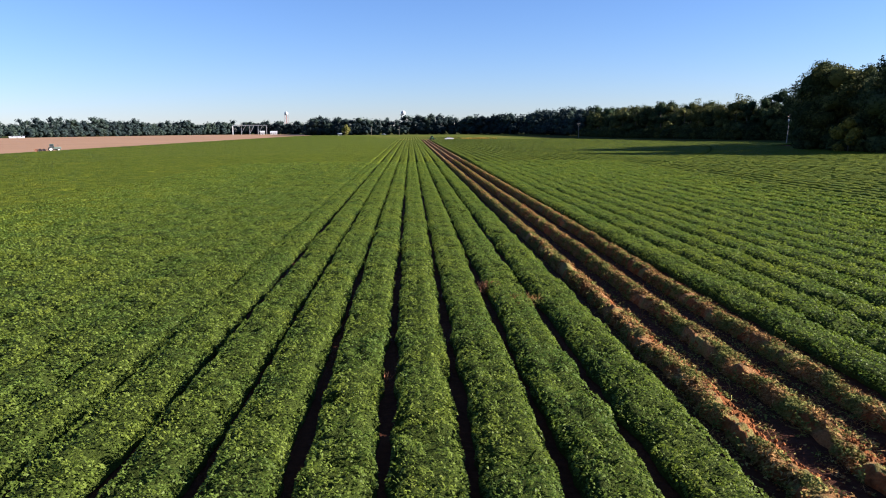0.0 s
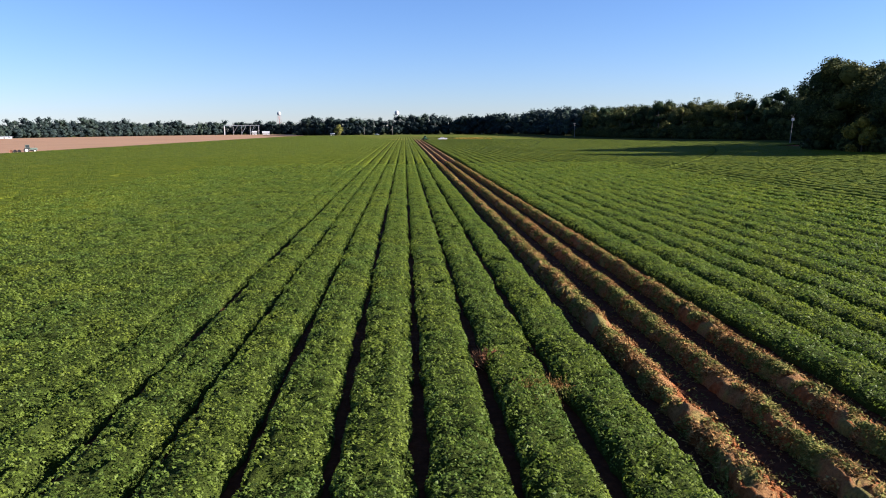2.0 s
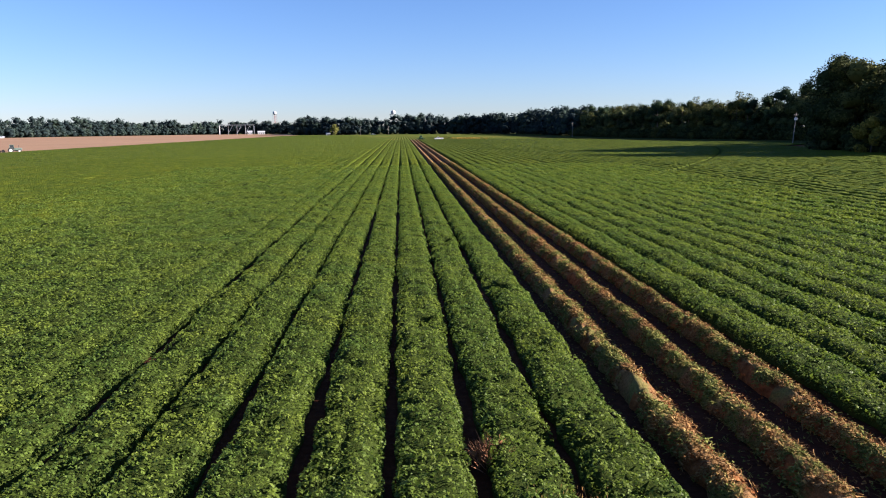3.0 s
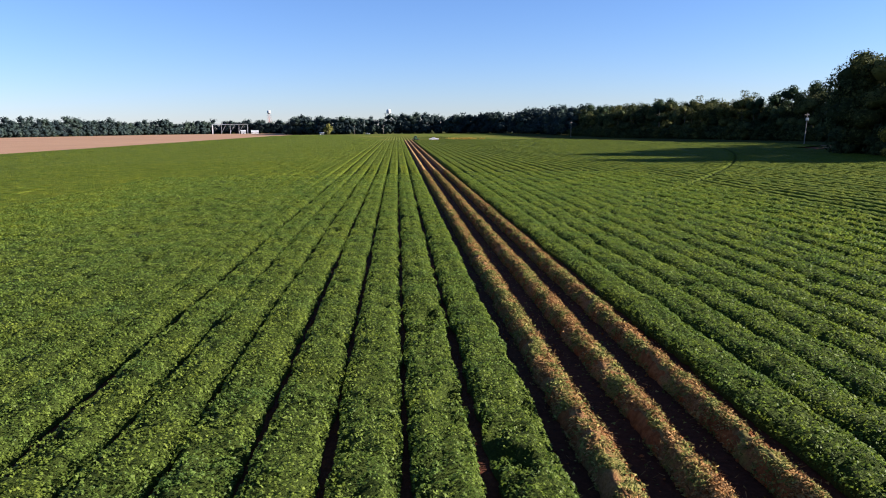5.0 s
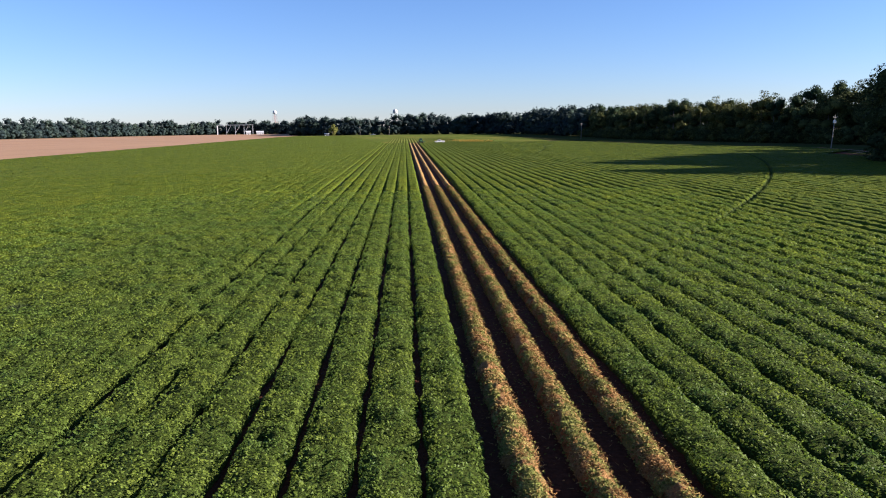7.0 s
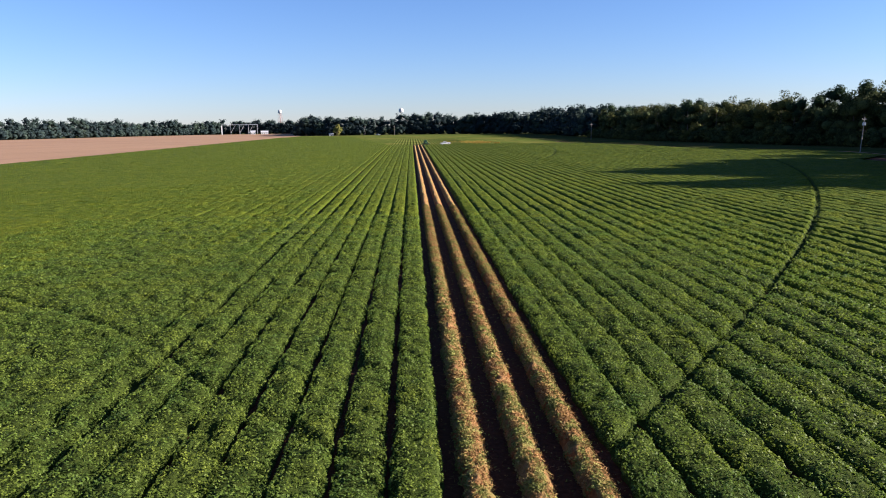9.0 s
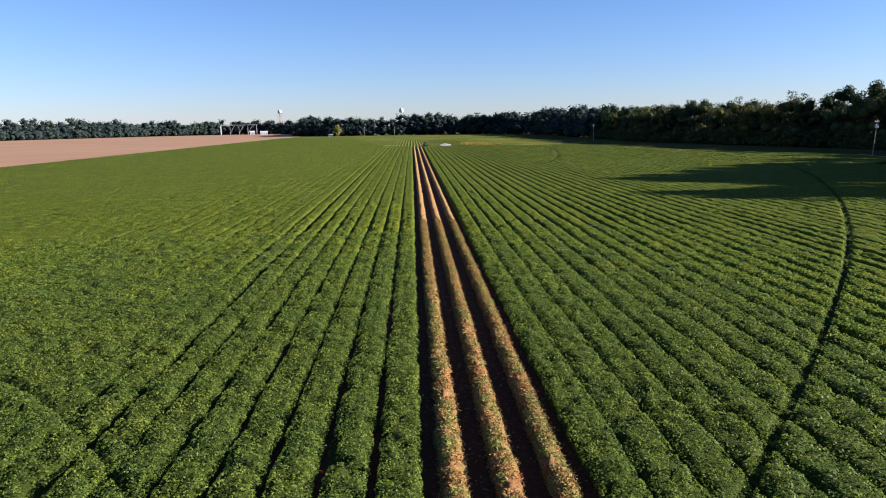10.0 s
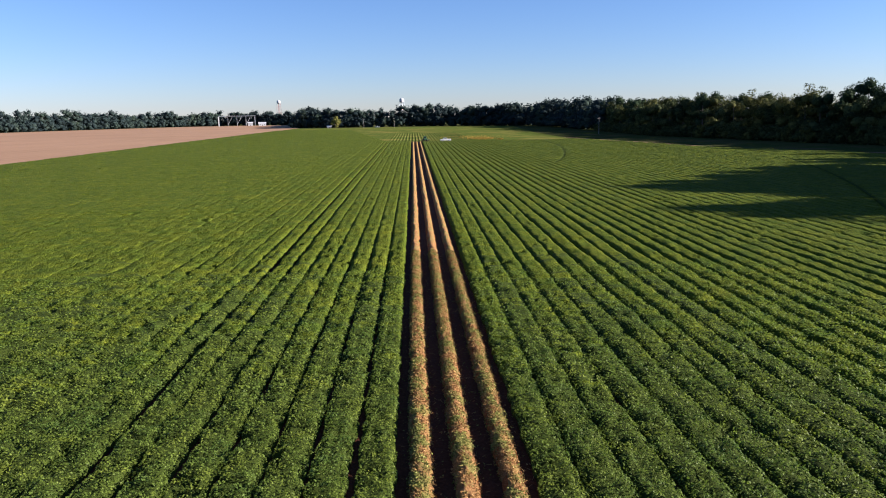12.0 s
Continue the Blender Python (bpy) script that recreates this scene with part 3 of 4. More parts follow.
def crown_mesh(seed, name, height, spread, base, clumps, flakes, size, material, tips, core=8, ragged=0.13, detail=2):
    """Many leaf sprays round uneven clumps, with gaps between them."""
    rng = np.random.default_rng(seed)
    centres, radii = [], []
    for i in range(clumps):
        if i < len(tips):
            c = np.array(tips[i]) + rng.normal(0, 0.05 * spread, 3)
        else:
            f = rng.uniform(0, 1) ** 0.8
            z = base + (height - base) * f
            r = spread * math.sqrt(max(0.05, 1 - (2 * f - 0.85) ** 2))
            a = rng.uniform(0, 2 * math.pi)
            d = r * rng.uniform(0.45, 1.0)
            c = np.array([d * math.cos(a), d * math.sin(a), z])
        centres.append(c)
        radii.append(spread * rng.uniform(0.24, 0.46))
    centres, radii = np.array(centres), np.array(radii)
    pick = rng.choice(clumps, flakes, p=radii ** 2 / (radii ** 2).sum())
    d = rng.normal(0, 1, (flakes, 3))
    d /= np.linalg.norm(d, axis=1)[:, None]
    c = centres[pick] + d * (radii[pick] * rng.uniform(0.6, 1.04, flakes))[:, None] * np.array([1, 1, 0.75])
    c[:, 2] = np.clip(c[:, 2], base * 0.5, None)
    nrm = d + rng.normal(0, 0.4, (flakes, 3))
    nrm /= np.linalg.norm(nrm, axis=1)[:, None]
    t = np.cross(nrm, rng.normal(0, 1, (flakes, 3)))
    t /= np.linalg.norm(t, axis=1)[:, None]
    b = np.cross(nrm, t)
    L = (size * rng.uniform(0.6, 1.5, flakes))[:, None]
    w = rng.uniform(0.5, 1.0, flakes)[:, None] * 0.6
    v = np.stack([c - t * L * 0.5 + b * L * w, c - t * L * 0.4 - b * L * w * 0.9, c + t * L * 0.6 + nrm * L * 0.1], 1).reshape(-1, 3)
    # ragged inner masses of foliage behind the outer sprays
    bm = bmesh.new()
    order = np.argsort(-radii)[:core]
    for q in order:
        m = Matrix.Translation(centres[q] * np.array([0.78, 0.78, 0.95])) @ Matrix.Diagonal((radii[q] * 0.78, radii[q] * 0.78, radii[q] * 0.66, 1))
        bmesh.ops.create_icosphere(bm, subdivisions=detail, radius=1.0, matrix=m)
    rnd = random.Random(seed)
    for vert in bm.verts:
        k = ragged * spread * rnd.random()
        vert.co += Vector((rnd.uniform(-1, 1), rnd.uniform(-1, 1), rnd.uniform(-1, 1))) * abs(k)
        vert.co.z = max(vert.co.z, 0.1)
    bm.verts.index_update()
    cv = np.array([x.co[:] for x in bm.verts])
    cf = np.array([[w.index for w in f.verts] for f in bm.faces])
    bm.free()
    return joined_mesh(name, np.concatenate([v, cv]), np.concatenate([np.arange(flakes * 3).reshape(-1, 3), cf + len(v)]), flakes, material)


def joined_mesh(name, v, f, flat_faces, material):
    """Flat leaf sprays first, then smooth core faces, in one mesh."""
    me = fast_mesh(name, v, f, material, False)
    me.polygons.foreach_set("use_smooth", np.arange(len(f)) >= flat_faces)
    return me


def tree(seed, height, spread, crown_from, flakes, size, material, label, clumps=26, core=8, ragged=0.13, detail=2):
    rng = random.Random(seed)
    root = tagged(new("tree"), label, "tree", "trees along the field")
    bm, tips = trunk_mesh(rng, height, 0.018 * height, 7 if flakes > 1000 else 4, crown_from, spread)
    part("trunk", bm, BARK, root)
    hung("crown", crown_mesh(seed, "crown", height, spread, height * crown_from, clumps, flakes, size, material, [tuple(p) for p in tips], core, ragged, detail), root)
    return root


BROAD, TALLPINE, BUSH = "broadleaf tree with a dense dark green crown", "pine with a dark green crown above a bare trunk", "low leafy bush at the foot of the wood"
near_kinds = [tree(1, 25.8, 9.0, 0.08, 9000, 0.54, OAK, BROAD, 34), tree(2, 24.8, 8.5, 0.06, 9000, 0.54, OAK, BROAD, 34), tree(3, 23.6, 8.5, 0.04, 8600, 0.54, OAK, BROAD, 34)]
unseen_kinds = [tree(5, 26, 9.0, 0.06, 1500, 1.6, OAK, BROAD)]
mid_kinds = [tree(11, 21, 7.0, 0.04, 3600, 0.50, OAK, BROAD, 34, 12, 0.06), tree(12, 19, 7.5, 0.03, 3600, 0.50, OAK, BROAD, 34, 12, 0.06), tree(13, 23, 5.5, 0.22, 3200, 0.48, PINE, TALLPINE, 28, 10, 0.06),
             tree(14, 17, 7.0, 0.02, 3400, 0.50, OAK, BROAD, 34, 12, 0.06), tree(15, 20, 6.5, 0.05, 3400, 0.50, OAK, BROAD, 30, 12, 0.06)]
far_kinds = [tree(21, 19, 8.0, 0.02, 520, 1.0, HAZY_OAK, BROAD, 24, 12, 0.07, 1), tree(22, 17, 8.5, 0.02, 520, 1.0, HAZY_OAK, BROAD, 24, 12, 0.07, 1), tree(24, 15, 8.5, 0.0, 500, 1.0, HAZY_OAK, BROAD, 24, 12, 0.07, 1), tree(25, 21, 7.0, 0.04, 520, 1.0, HAZY_OAK, BROAD, 24, 12, 0.07, 1)]
far_pines = [tree(23, 24, 6.5, 0.3, 480, 0.95, HAZY_OAK, TALLPINE, 26, 14, 0.07, 1), tree(26, 23, 6.0, 0.35, 480, 0.95, HAZY_OAK, TALLPINE, 26, 14, 0.07, 1)]
bush_kinds = [tree(31, 6.5, 5.0, 0.0, 900, 0.6, OAK, BUSH), tree(32, 5.0, 4.5, 0.0, 800, 0.6, OAK, BUSH)]
far_bushes = [tree(41, 8, 7.0, 0.0, 200, 1.1, HAZY_OAK, BUSH, 14, 8, 0.07, 1)]
pale_kinds = [tree(51, 8.5, 4.2, 0.0, 2200, 0.55, PALE_SUNLIT_OAK, "small tree at the wood's edge, leaves coloured a lighter sunlit yellow-green")]


def plant(kinds, rng, x, y, low=0.85, high=1.12):
    ob = rng.choice(kinds)
    s = rng.uniform(low, high)
    made = copy_thing(ob, pose(x, y, -0.06, 0, 0, rng.uniform(0, 360)))
    made.scale = (s * rng.uniform(0.9, 1.15), s * rng.uniform(0.9, 1.15), s)
    return made


rng = random.Random(4)
# the tall stand beside the field
for y in np.arange(172, 254, 8.0):
    thin = 0.78 if 184 < y < 200 else 1.0   # a lower stretch lets the sun through
    for row, last_y in enumerate((216, 236, 254)):
        if y < last_y and (thin == 1.0 or row == 0):
            plant(near_kinds if row < 2 else unseen_kinds, rng, woods_x(y) - 1 + row * 12 + rng.uniform(-2, 2), y + rng.uniform(-2, 2), (0.92 - 0.05 * row) * thin, (1.0 - 0.05 * row) * thin)
    if y < 216:
        plant(bush_kinds, rng, woods_x(y) - 7 + rng.uniform(-2, 2), y + rng.uniform(-3, 3), 0.8, 1.3)
for x, y in ((129.0, 222.0), (135.0, 231.0), (142.5, 240.0), (149.5, 249.0)):
    plant(near_kinds, rng, x, y, 0.93 - (y - 222) * 0.003, 0.97 - (y - 222) * 0.003)
# by the stand, the lighter leaf colour imitates sun through a gap
plant(pale_kinds, rng, 115.0, 187.0, 0.95, 1.05)
plant(pale_kinds, rng, -85.0, 968.0, 1.5, 1.6)
# the wood along the field's right side
y = 262.0
while y < 640:
    tall = float(np.interp(y, [262, 330, 420, 640], [1.25, 1.15, 1.0, 0.98]))
    for row in range(2):
        plant(mid_kinds, rng, woods_x(y) + 6 + row * 9 + rng.uniform(-3, 3), y + rng.uniform(-3, 3), 0.84 * tall, 1.12 * tall)
    plant(far_kinds, rng, woods_x(y) + 26 + rng.uniform(-3, 3), y + rng.uniform(-3, 3), 0.85 * tall, 1.05 * tall)
    for d in (0.0, 3.5):
        plant(bush_kinds, rng, woods_x(y) + 1 + rng.uniform(-2, 2), y + d + rng.uniform(-1, 1), 0.8, 1.3)
    y += 7.5


# the far woods behind both fields, joined
def grove(name, places, label):
    vs, flat_f, core_f, count, mat = [], [], [], 0, None
    for ob, m in places:
        me = [o for o in ob.children if o.name.startswith("crown")][0].data
        co = np.empty(len(me.vertices) * 3, np.float32)
        me.vertices.foreach_get("co", co)
        corner = np.empty(len(me.loops), np.int32)
        me.loops.foreach_get("vertex_index", corner)
        smooth = np.empty(len(me.polygons), bool)
        me.polygons.foreach_get("use_smooth", smooth)
        corner = corner.reshape(-1, 3) + count
        vs.append(co.reshape(-1, 3) @ np.array(m.to_3x3()).T + np.array(m.translation))
        flat_f.append(corner[~smooth])
        core_f.append(corner[smooth])
        count += len(vs[-1])
        mat = me.materials[0]
    flat_f, core_f = np.concatenate(flat_f), np.concatenate(core_f)
    me = joined_mesh(name, np.concatenate(vs), np.concatenate([flat_f, core_f]), len(flat_f), mat)
    return tagged(new(name, me), label, "woods", kind="stuff")


def far_place(kinds, x, y, low, high):
    s = rng.uniform(low, high)
    return rng.choice(kinds), pose(x, y, -0.06, 0, 0, rng.uniform(0, 360)) @ Matrix.Diagonal((s * rng.uniform(0.9, 1.2), s * rng.uniform(0.9, 1.2), s, 1))


# corners of the far line, with the height of its trees
FAR_LINE = [(150, 640, 1.2), (152, 760, 1.3), (140, 900, 1.3), (60, 985, 1.35), (-60, 990, 1.25), (-140, 1015, 1.15), (-165, 1350, 1.2), (-330, 1410, 1.2), (-425, 1310, 1.28), (-500, 1130, 1.3), (-530, 1060, 1.22), (-545, 1020, 0.95), (-620, 945, 0.78), (-760, 830, 0.75), (-900, 600, 0.75)]
places = []
for (x0, y0, h0), (x1, y1, h1) in zip(FAR_LINE, FAR_LINE[1:]):
    steps = int(math.hypot(x1 - x0, y1 - y0) / 9.5)
    out = Vector((y1 - y0, x0 - x1)).normalized()
    for i in range(steps):
        f = i / steps
        bx, by, h = x0 + (x1 - x0) * f, y0 + (y1 - y0) * f, h0 + (h1 - h0) * f
        for row in range(2):
            d = 5 + row * 9 + rng.uniform(-3, 3)
            tall = row == 1 and rng.random() < (0.4 if 1040 < by < 1150 and bx < -480 else 0.03)
            places.append(far_place(far_pines if tall else far_kinds, bx + out.x * d, by + out.y * d, 0.82 * h, 1.14 * h))
        places.append(far_place(far_bushes, bx + out.x * 2 + rng.uniform(-4, 4), by + out.y * 2 + rng.uniform(-3, 3), 1.0, 1.6))
grove("far_woods", places, "far line of dark green woods behind the fields, tinted blue-grey for haze")
for ob in pale_kinds + unseen_kinds + near_kinds + mid_kinds + far_kinds + far_pines + bush_kinds + far_bushes:
    for o in (*ob.children_recursive, ob):
        bpy.data.objects.remove(o)

# ---- wood's edge: dirt track ----
bm = bmesh.new()
last_pair = None
for y in np.arange(262, 520, 6.0):
    c = along(EDGE, y) + 5 + 0.8 * noise.noise(Vector((y * 0.05, 0, 0)))
    pair = [bm.verts.new((c + d, y, 0.004)) for d in (-0.7, 0.7)]
    if last_pair:
        bm.faces.new((last_pair[0], last_pair[1], pair[1], pair[0]))
    last_pair = pair
me = bpy.data.meshes.new("dirt_track")
bm.to_mesh(me)
bm.free()
me.materials.append(BARE)
tagged(new("dirt_track", me), "pale dirt track between the field and the wood", "track", kind="structure")


# ---- machines ----
def wheel(parent, x, y, radius, width, rim_material):
    bm = bmesh.new()
    prof = [(radius * 0.55, -width / 2), (radius * 0.93, -width / 2), (radius, -width * 0.32), (radius, width * 0.32), (radius * 0.93, width / 2), (radius * 0.55, width / 2)]
    lathe(bm, prof, 22)
    for i in range(22):   # lugs
        a = i * 2 * math.pi / 22
        m = Matrix.Rotation(a, 4, "Z") @ Matrix.Translation((radius * 1.0, 0, (0.18 if i % 2 else -0.18) * width)) @ Matrix.Diagonal((radius * 0.07, radius * 0.09, width * 0.5, 1))
        bmesh.ops.create_cube(bm, size=1, matrix=m)
    bmesh.ops.rotate(bm, verts=bm.verts, matrix=Matrix.Rotation(math.pi / 2, 3, "Y"))
    bmesh.ops.translate(bm, verts=bm.verts, vec=(x, y, radius))
    tyre = part("wheel", bm, RUBBER, parent)
    bm = bmesh.new()
    lathe(bm, [(radius * 0.56, -width * 0.3), (radius * 0.56, width * 0.3)], 18)
    bmesh.ops.rotate(bm, verts=bm.verts, matrix=Matrix.Rotation(math.pi / 2, 3, "Y"))
    side = 0.22 * width if x > 0 else -0.22 * width
    bmesh.ops.translate(bm, verts=bm.verts, vec=(x + side, y, radius))
    part("rim", bm, rim_material, tyre)


def tractor(m, label, body, rims):
    """A four-wheeled cab tractor that heads along +y."""
    root = tagged(new("tractor"), label, "tractor")
    root.matrix_world = m
    bm = bmesh.new()
    box(bm, -0.42, 0.42, 0.2, 2.5, 0.95, 1.75, 0.12)
    box(bm, -0.38, 0.38, 2.4, 2.62, 0.9, 1.6, 0.08)
    part("hood", bm, body, root)
    bm = bmesh.new()
    box(bm, -0.3, 0.3, -1.4, 2.4, 0.6, 1.0, 0.05)
    rod(bm, (-0.95, 1.75, 0.72), (0.95, 1.75, 0.72), 0.1)
    rod(bm, (-1.0, -0.9, 0.95), (1.0, -0.9, 0.95), 0.14)
    part("chassis", bm, DARK_STEEL, root)
    bm = bmesh.new()
    for x in (-0.72, 0.72):
        for y0, y1 in ((-1.15, -1.2), (0.2, 0.05)):
            rod(bm, (x, y0, 1.25), (x * 0.93, y1, 2.7), 0.045)
    box(bm, -0.75, 0.75, -1.2, 0.25, 1.15, 1.35, 0.04)
    cab = part("cab", bm, body, root)
    bm = bmesh.new()
    box(bm, -0.66, 0.66, -1.12, 0.1, 1.35, 2.68, 0.03)
    part("cab_glass", bm, GLASS, cab, "dark tinted cab windows")
    bm = bmesh.new()
    box(bm, -0.82, 0.82, -1.35, 0.3, 2.68, 2.86, 0.06)
    part("cab_roof", bm, body, cab)
    for x in (-1, 1):
        bm = bmesh.new()
        box(bm, x * 0.95 - 0.26, x * 0.95 + 0.26, -1.5, -0.1, 1.72, 1.82, 0.04)
        part("fender", bm, body, root)
        wheel(root, x * 0.98, -0.9, 0.88, 0.5, rims)
        wheel(root, x * 0.88, 1.75, 0.62, 0.38, rims)
    bm = bmesh.new()
    rod(bm, (0.3, 1.6, 1.7), (0.3, 1.6, 2.6), 0.05)
    part("exhaust_pipe", bm, DARK_STEEL, root)
    return root


def digger(m):
    """A six-row digger: frame, blades and shaker conveyors."""
    root = tagged(new("peanut_digger"), "peanut digger with steel frame and shaker conveyors", "farm implement")
    root.matrix_world = m
    bm = bmesh.new()
    box(bm, -2.7, 2.7, -0.12, 0.12, 0.75, 0.98, 0.02)
    for x in (-2.6, 0, 2.6):
        rod(bm, (x, 0, 0.85), (x, -2.2, 1.1), 0.06)
    rod(bm, (0, 0, 0.9), (0, 0.9, 0.8), 0.07)
    part("frame", bm, GREEN_PAINT, root)
    for x in (-1.8, 0, 1.8):
        bm = bmesh.new()
        for i in range(9):
            rod(bm, (x - 0.7, -0.2 - i * 0.22, 0.12 + i * 0.1), (x + 0.7, -0.2 - i * 0.22, 0.12 + i * 0.1), 0.03, None, 5)
        for e in (-0.7, 0.7):
            rod(bm, (x + e, -0.1, 0.1), (x + e, -2.1, 1.02), 0.04, None, 5)
        part("shaker", bm, DARK_STEEL, root)
        bm = bmesh.new()
        box(bm, x - 0.8, x + 0.8, 0.0, 0.12, 0.02, 0.06)
        rod(bm, (x, 0.05, 0.05), (x, 0, 0.8), 0.04)
        part("blade", bm, RUST, root)
    return root


def disc_harrow(m):
    root = tagged(new("disc_harrow"), "disc harrow with rusty discs on a pale steel frame", "farm implement")
    root.matrix_world = m
    bm = bmesh.new()
    box(bm, -0.1, 0.1, -4.6, 0.6, 0.7, 0.85, 0.02)
    for y in (-1.0, -2.4, -3.8):
        box(bm, -1.9, 1.9, y - 0.08, y + 0.08, 0.75, 0.9, 0.02)
    part("frame", bm, DARK_STEEL, root)
    for y in (-1.0, -2.4, -3.8):
        for i in range(-4, 5):
            bm = bmesh.new()
            lathe(bm, [(0.05, -0.08), (0.4, -0.04), (0.66, 0.05), (0.66, 0.07), (0.4, -0.01), (0.05, -0.04)], 14)
            bmesh.ops.rotate(bm, verts=bm.verts, matrix=Matrix.Rotation(math.pi / 2, 3, "Y") @ Matrix.Rotation(0.3, 3, "X"))
            bmesh.ops.translate(bm, verts=bm.verts, vec=(i * 0.45, y, 0.62))
            part("disc", bm, RUST if y < -3 else DARK_STEEL, root)
    for x in (-1.0, 1.0):
        wheel(root, x, -3.1, 0.42, 0.28, CREAM)
    return root


def pickup(m):
    root = tagged(new("pickup_truck"), "white pickup truck parked at the field's end", "pickup truck")
    root.matrix_world = m
    bm = bmesh.new()
    box(bm, -0.95, 0.95, -2.9, 2.9, 0.5, 1.05, 0.1)
    box(bm, -0.92, 0.92, 1.3, 2.85, 0.95, 1.2, 0.09)
    part("body", bm, WHITE, root)
    bm = bmesh.new()
    box(bm, -0.82, 0.82, -0.65, 1.15, 1.02, 1.85, 0.16)
    cab = part("cab", bm, WHITE, root)
    bm = bmesh.new()
    box(bm, -0.835, 0.835, -0.5, 1.0, 1.25, 1.66, 0.04)
    part("side_window", bm, GLASS, cab)
    bm = bmesh.new()
    for x in (-0.92, 0.92):
        box(bm, x - 0.05, x + 0.05, -2.85, -0.7, 1.0, 1.3, 0.03)
    box(bm, -0.92, 0.92, -2.9, -2.8, 1.0, 1.3, 0.03)
    part("truck_bed", bm, WHITE, root)
    for x in (-0.85, 0.85):
        for y in (-1.8, 1.85):
            wheel(root, x, y, 0.4, 0.26, STEEL)
    bm = bmesh.new()
    box(bm, -0.9, 0.9, 2.86, 2.98, 0.5, 0.72, 0.03)
    part("bumper", bm, STEEL, root)
    return root


tractor(pose(14.4, 484.0, -0.01, 0, 0, 185), "green farm tractor standing at the end of the crop rows", GREEN_PAINT, YELLOW_PAINT)
digger(pose(14.6, 486.8, -0.01, 0, 0, 185))
pickup(pose(25.6, 482.0, -0.01, 0, 0, 100))
tractor(pose(-134.2, 281.0, -0.03, 0, 0, -62) @ Matrix.Scale(1.0, 4), "grey-green farm tractor working the bare brown field", DULL, CREAM)
disc_harrow(pose(-136.2, 279.9, -0.03, 0, 0, -62) @ Matrix.Scale(0.9, 4))


# ---- poles, towers and buildings in the distance ----
def utility_pole(m, height, drum=True):
    root = tagged(new("utility_pole"), "weathered wooden utility pole beside the wood", "utility pole")
    root.matrix_world = m
    bm = bmesh.new()
    rod(bm, (0, 0, -0.1), (0, 0, height), 0.17, 0.11, 10)
    part("post", bm, WOOD, root)
    bm = bmesh.new()
    box(bm, -1.1, 1.1, -0.06, 0.06, height - 0.9, height - 0.76, 0.01)
    arm = part("crossarm", bm, WOOD, root)
    for x in (-1.0, 0.45, 1.0):
        bm = bmesh.new()
        lathe(bm, [(0.03, 0), (0.09, 0.04), (0.05, 0.1), (0.09, 0.14), (0.03, 0.24)], 10, (x, 0, height - 0.76))
        part("insulator", bm, WHITE, arm)
    if drum:
        for x in (-0.42, 0.42):
            bm = bmesh.new()
            lathe(bm, [(0.2, 0), (0.27, 0.05), (0.27, 0.85), (0.2, 0.95), (0.06, 1.1)], 14, (x, -0.1, height - 2.9))
            part("transformer", bm, STEEL, root)
    return root


utility_pole(pose(161.0, 306.0, 0, 1.5, 2.5, 20), 12.0)
utility_pole(pose(130.0, 560.0, -0.05, 0, 0, 10), 11.0, False)
utility_pole(pose(-50.0, 955.0, 0, 0, 0, 0), 11.0, False)
utility_pole(pose(-14.0, 955.0, 0, 0, 0, 0), 11.0, False)


def water_tower(m, height, radius, label, leg_material):
    root = tagged(new("water_tower"), label, "water tower", "water towers behind the woods")
    root.matrix_world = m
    bm = bmesh.new()
    z = height - radius * 2.1
    lathe(bm, [(radius * f, z + radius * g) for f, g in ((0.15, 0.05), (0.55, 0.15), (0.88, 0.4), (1.0, 0.75), (1.0, 1.4), (0.8, 1.75), (0.4, 2.0), (0.05, 2.1))], 28)
    for f in bm.faces:
        f.smooth = True
    part("tank", bm, WHITE, root)
    bm = bmesh.new()
    lathe(bm, [(radius * 1.18, z + radius * 0.42), (radius * 1.18, z + radius * 0.5), (radius * 0.98, z + radius * 0.5), (radius * 0.98, z + radius * 0.42)], 28)
    part("catwalk", bm, STEEL, root)
    for i in range(4):
        a = i * math.pi / 2 + 0.3
        bm = bmesh.new()
        rod(bm, (math.cos(a) * radius * 1.45, math.sin(a) * radius * 1.45, 0), (math.cos(a) * radius * 0.95, math.sin(a) * radius * 0.95, z + radius * 0.5), 0.26, 0.22, 8)
        part("leg", bm, leg_material, root)
        bm = bmesh.new()
        b = a + math.pi / 2
        for lo, hi in ((0.05, 0.35), (0.35, 0.65), (0.65, 0.95)):
            ra, rb = radius * (1.45 - 0.5 * lo), radius * (1.45 - 0.5 * hi)
            zt = z + radius * 0.5
            rod(bm, (math.cos(a) * ra, math.sin(a) * ra, zt * lo), (math.cos(b) * rb, math.sin(b) * rb, zt * hi), 0.06, None, 5)
            rod(bm, (math.cos(b) * ra, math.sin(b) * ra, zt * lo), (math.cos(a) * rb, math.sin(a) * rb, zt * hi), 0.06, None, 5)
        part("brace", bm, leg_material, root)
    bm = bmesh.new()
    rod(bm, (0, 0, 0), (0, 0, z + radius * 0.1), 0.35, None, 10)
    part("riser_pipe", bm, leg_material, root)
    return root


water_tower(pose(-292.0, 1755.0, 0), 51.0, 4.3, "white water tower tank on tall red and white legs", RED_OXIDE)
water_tower(pose(-15.5, 1750.0, 0), 51.0, 5.3, "pale water tower rising behind the far woods", STEEL)


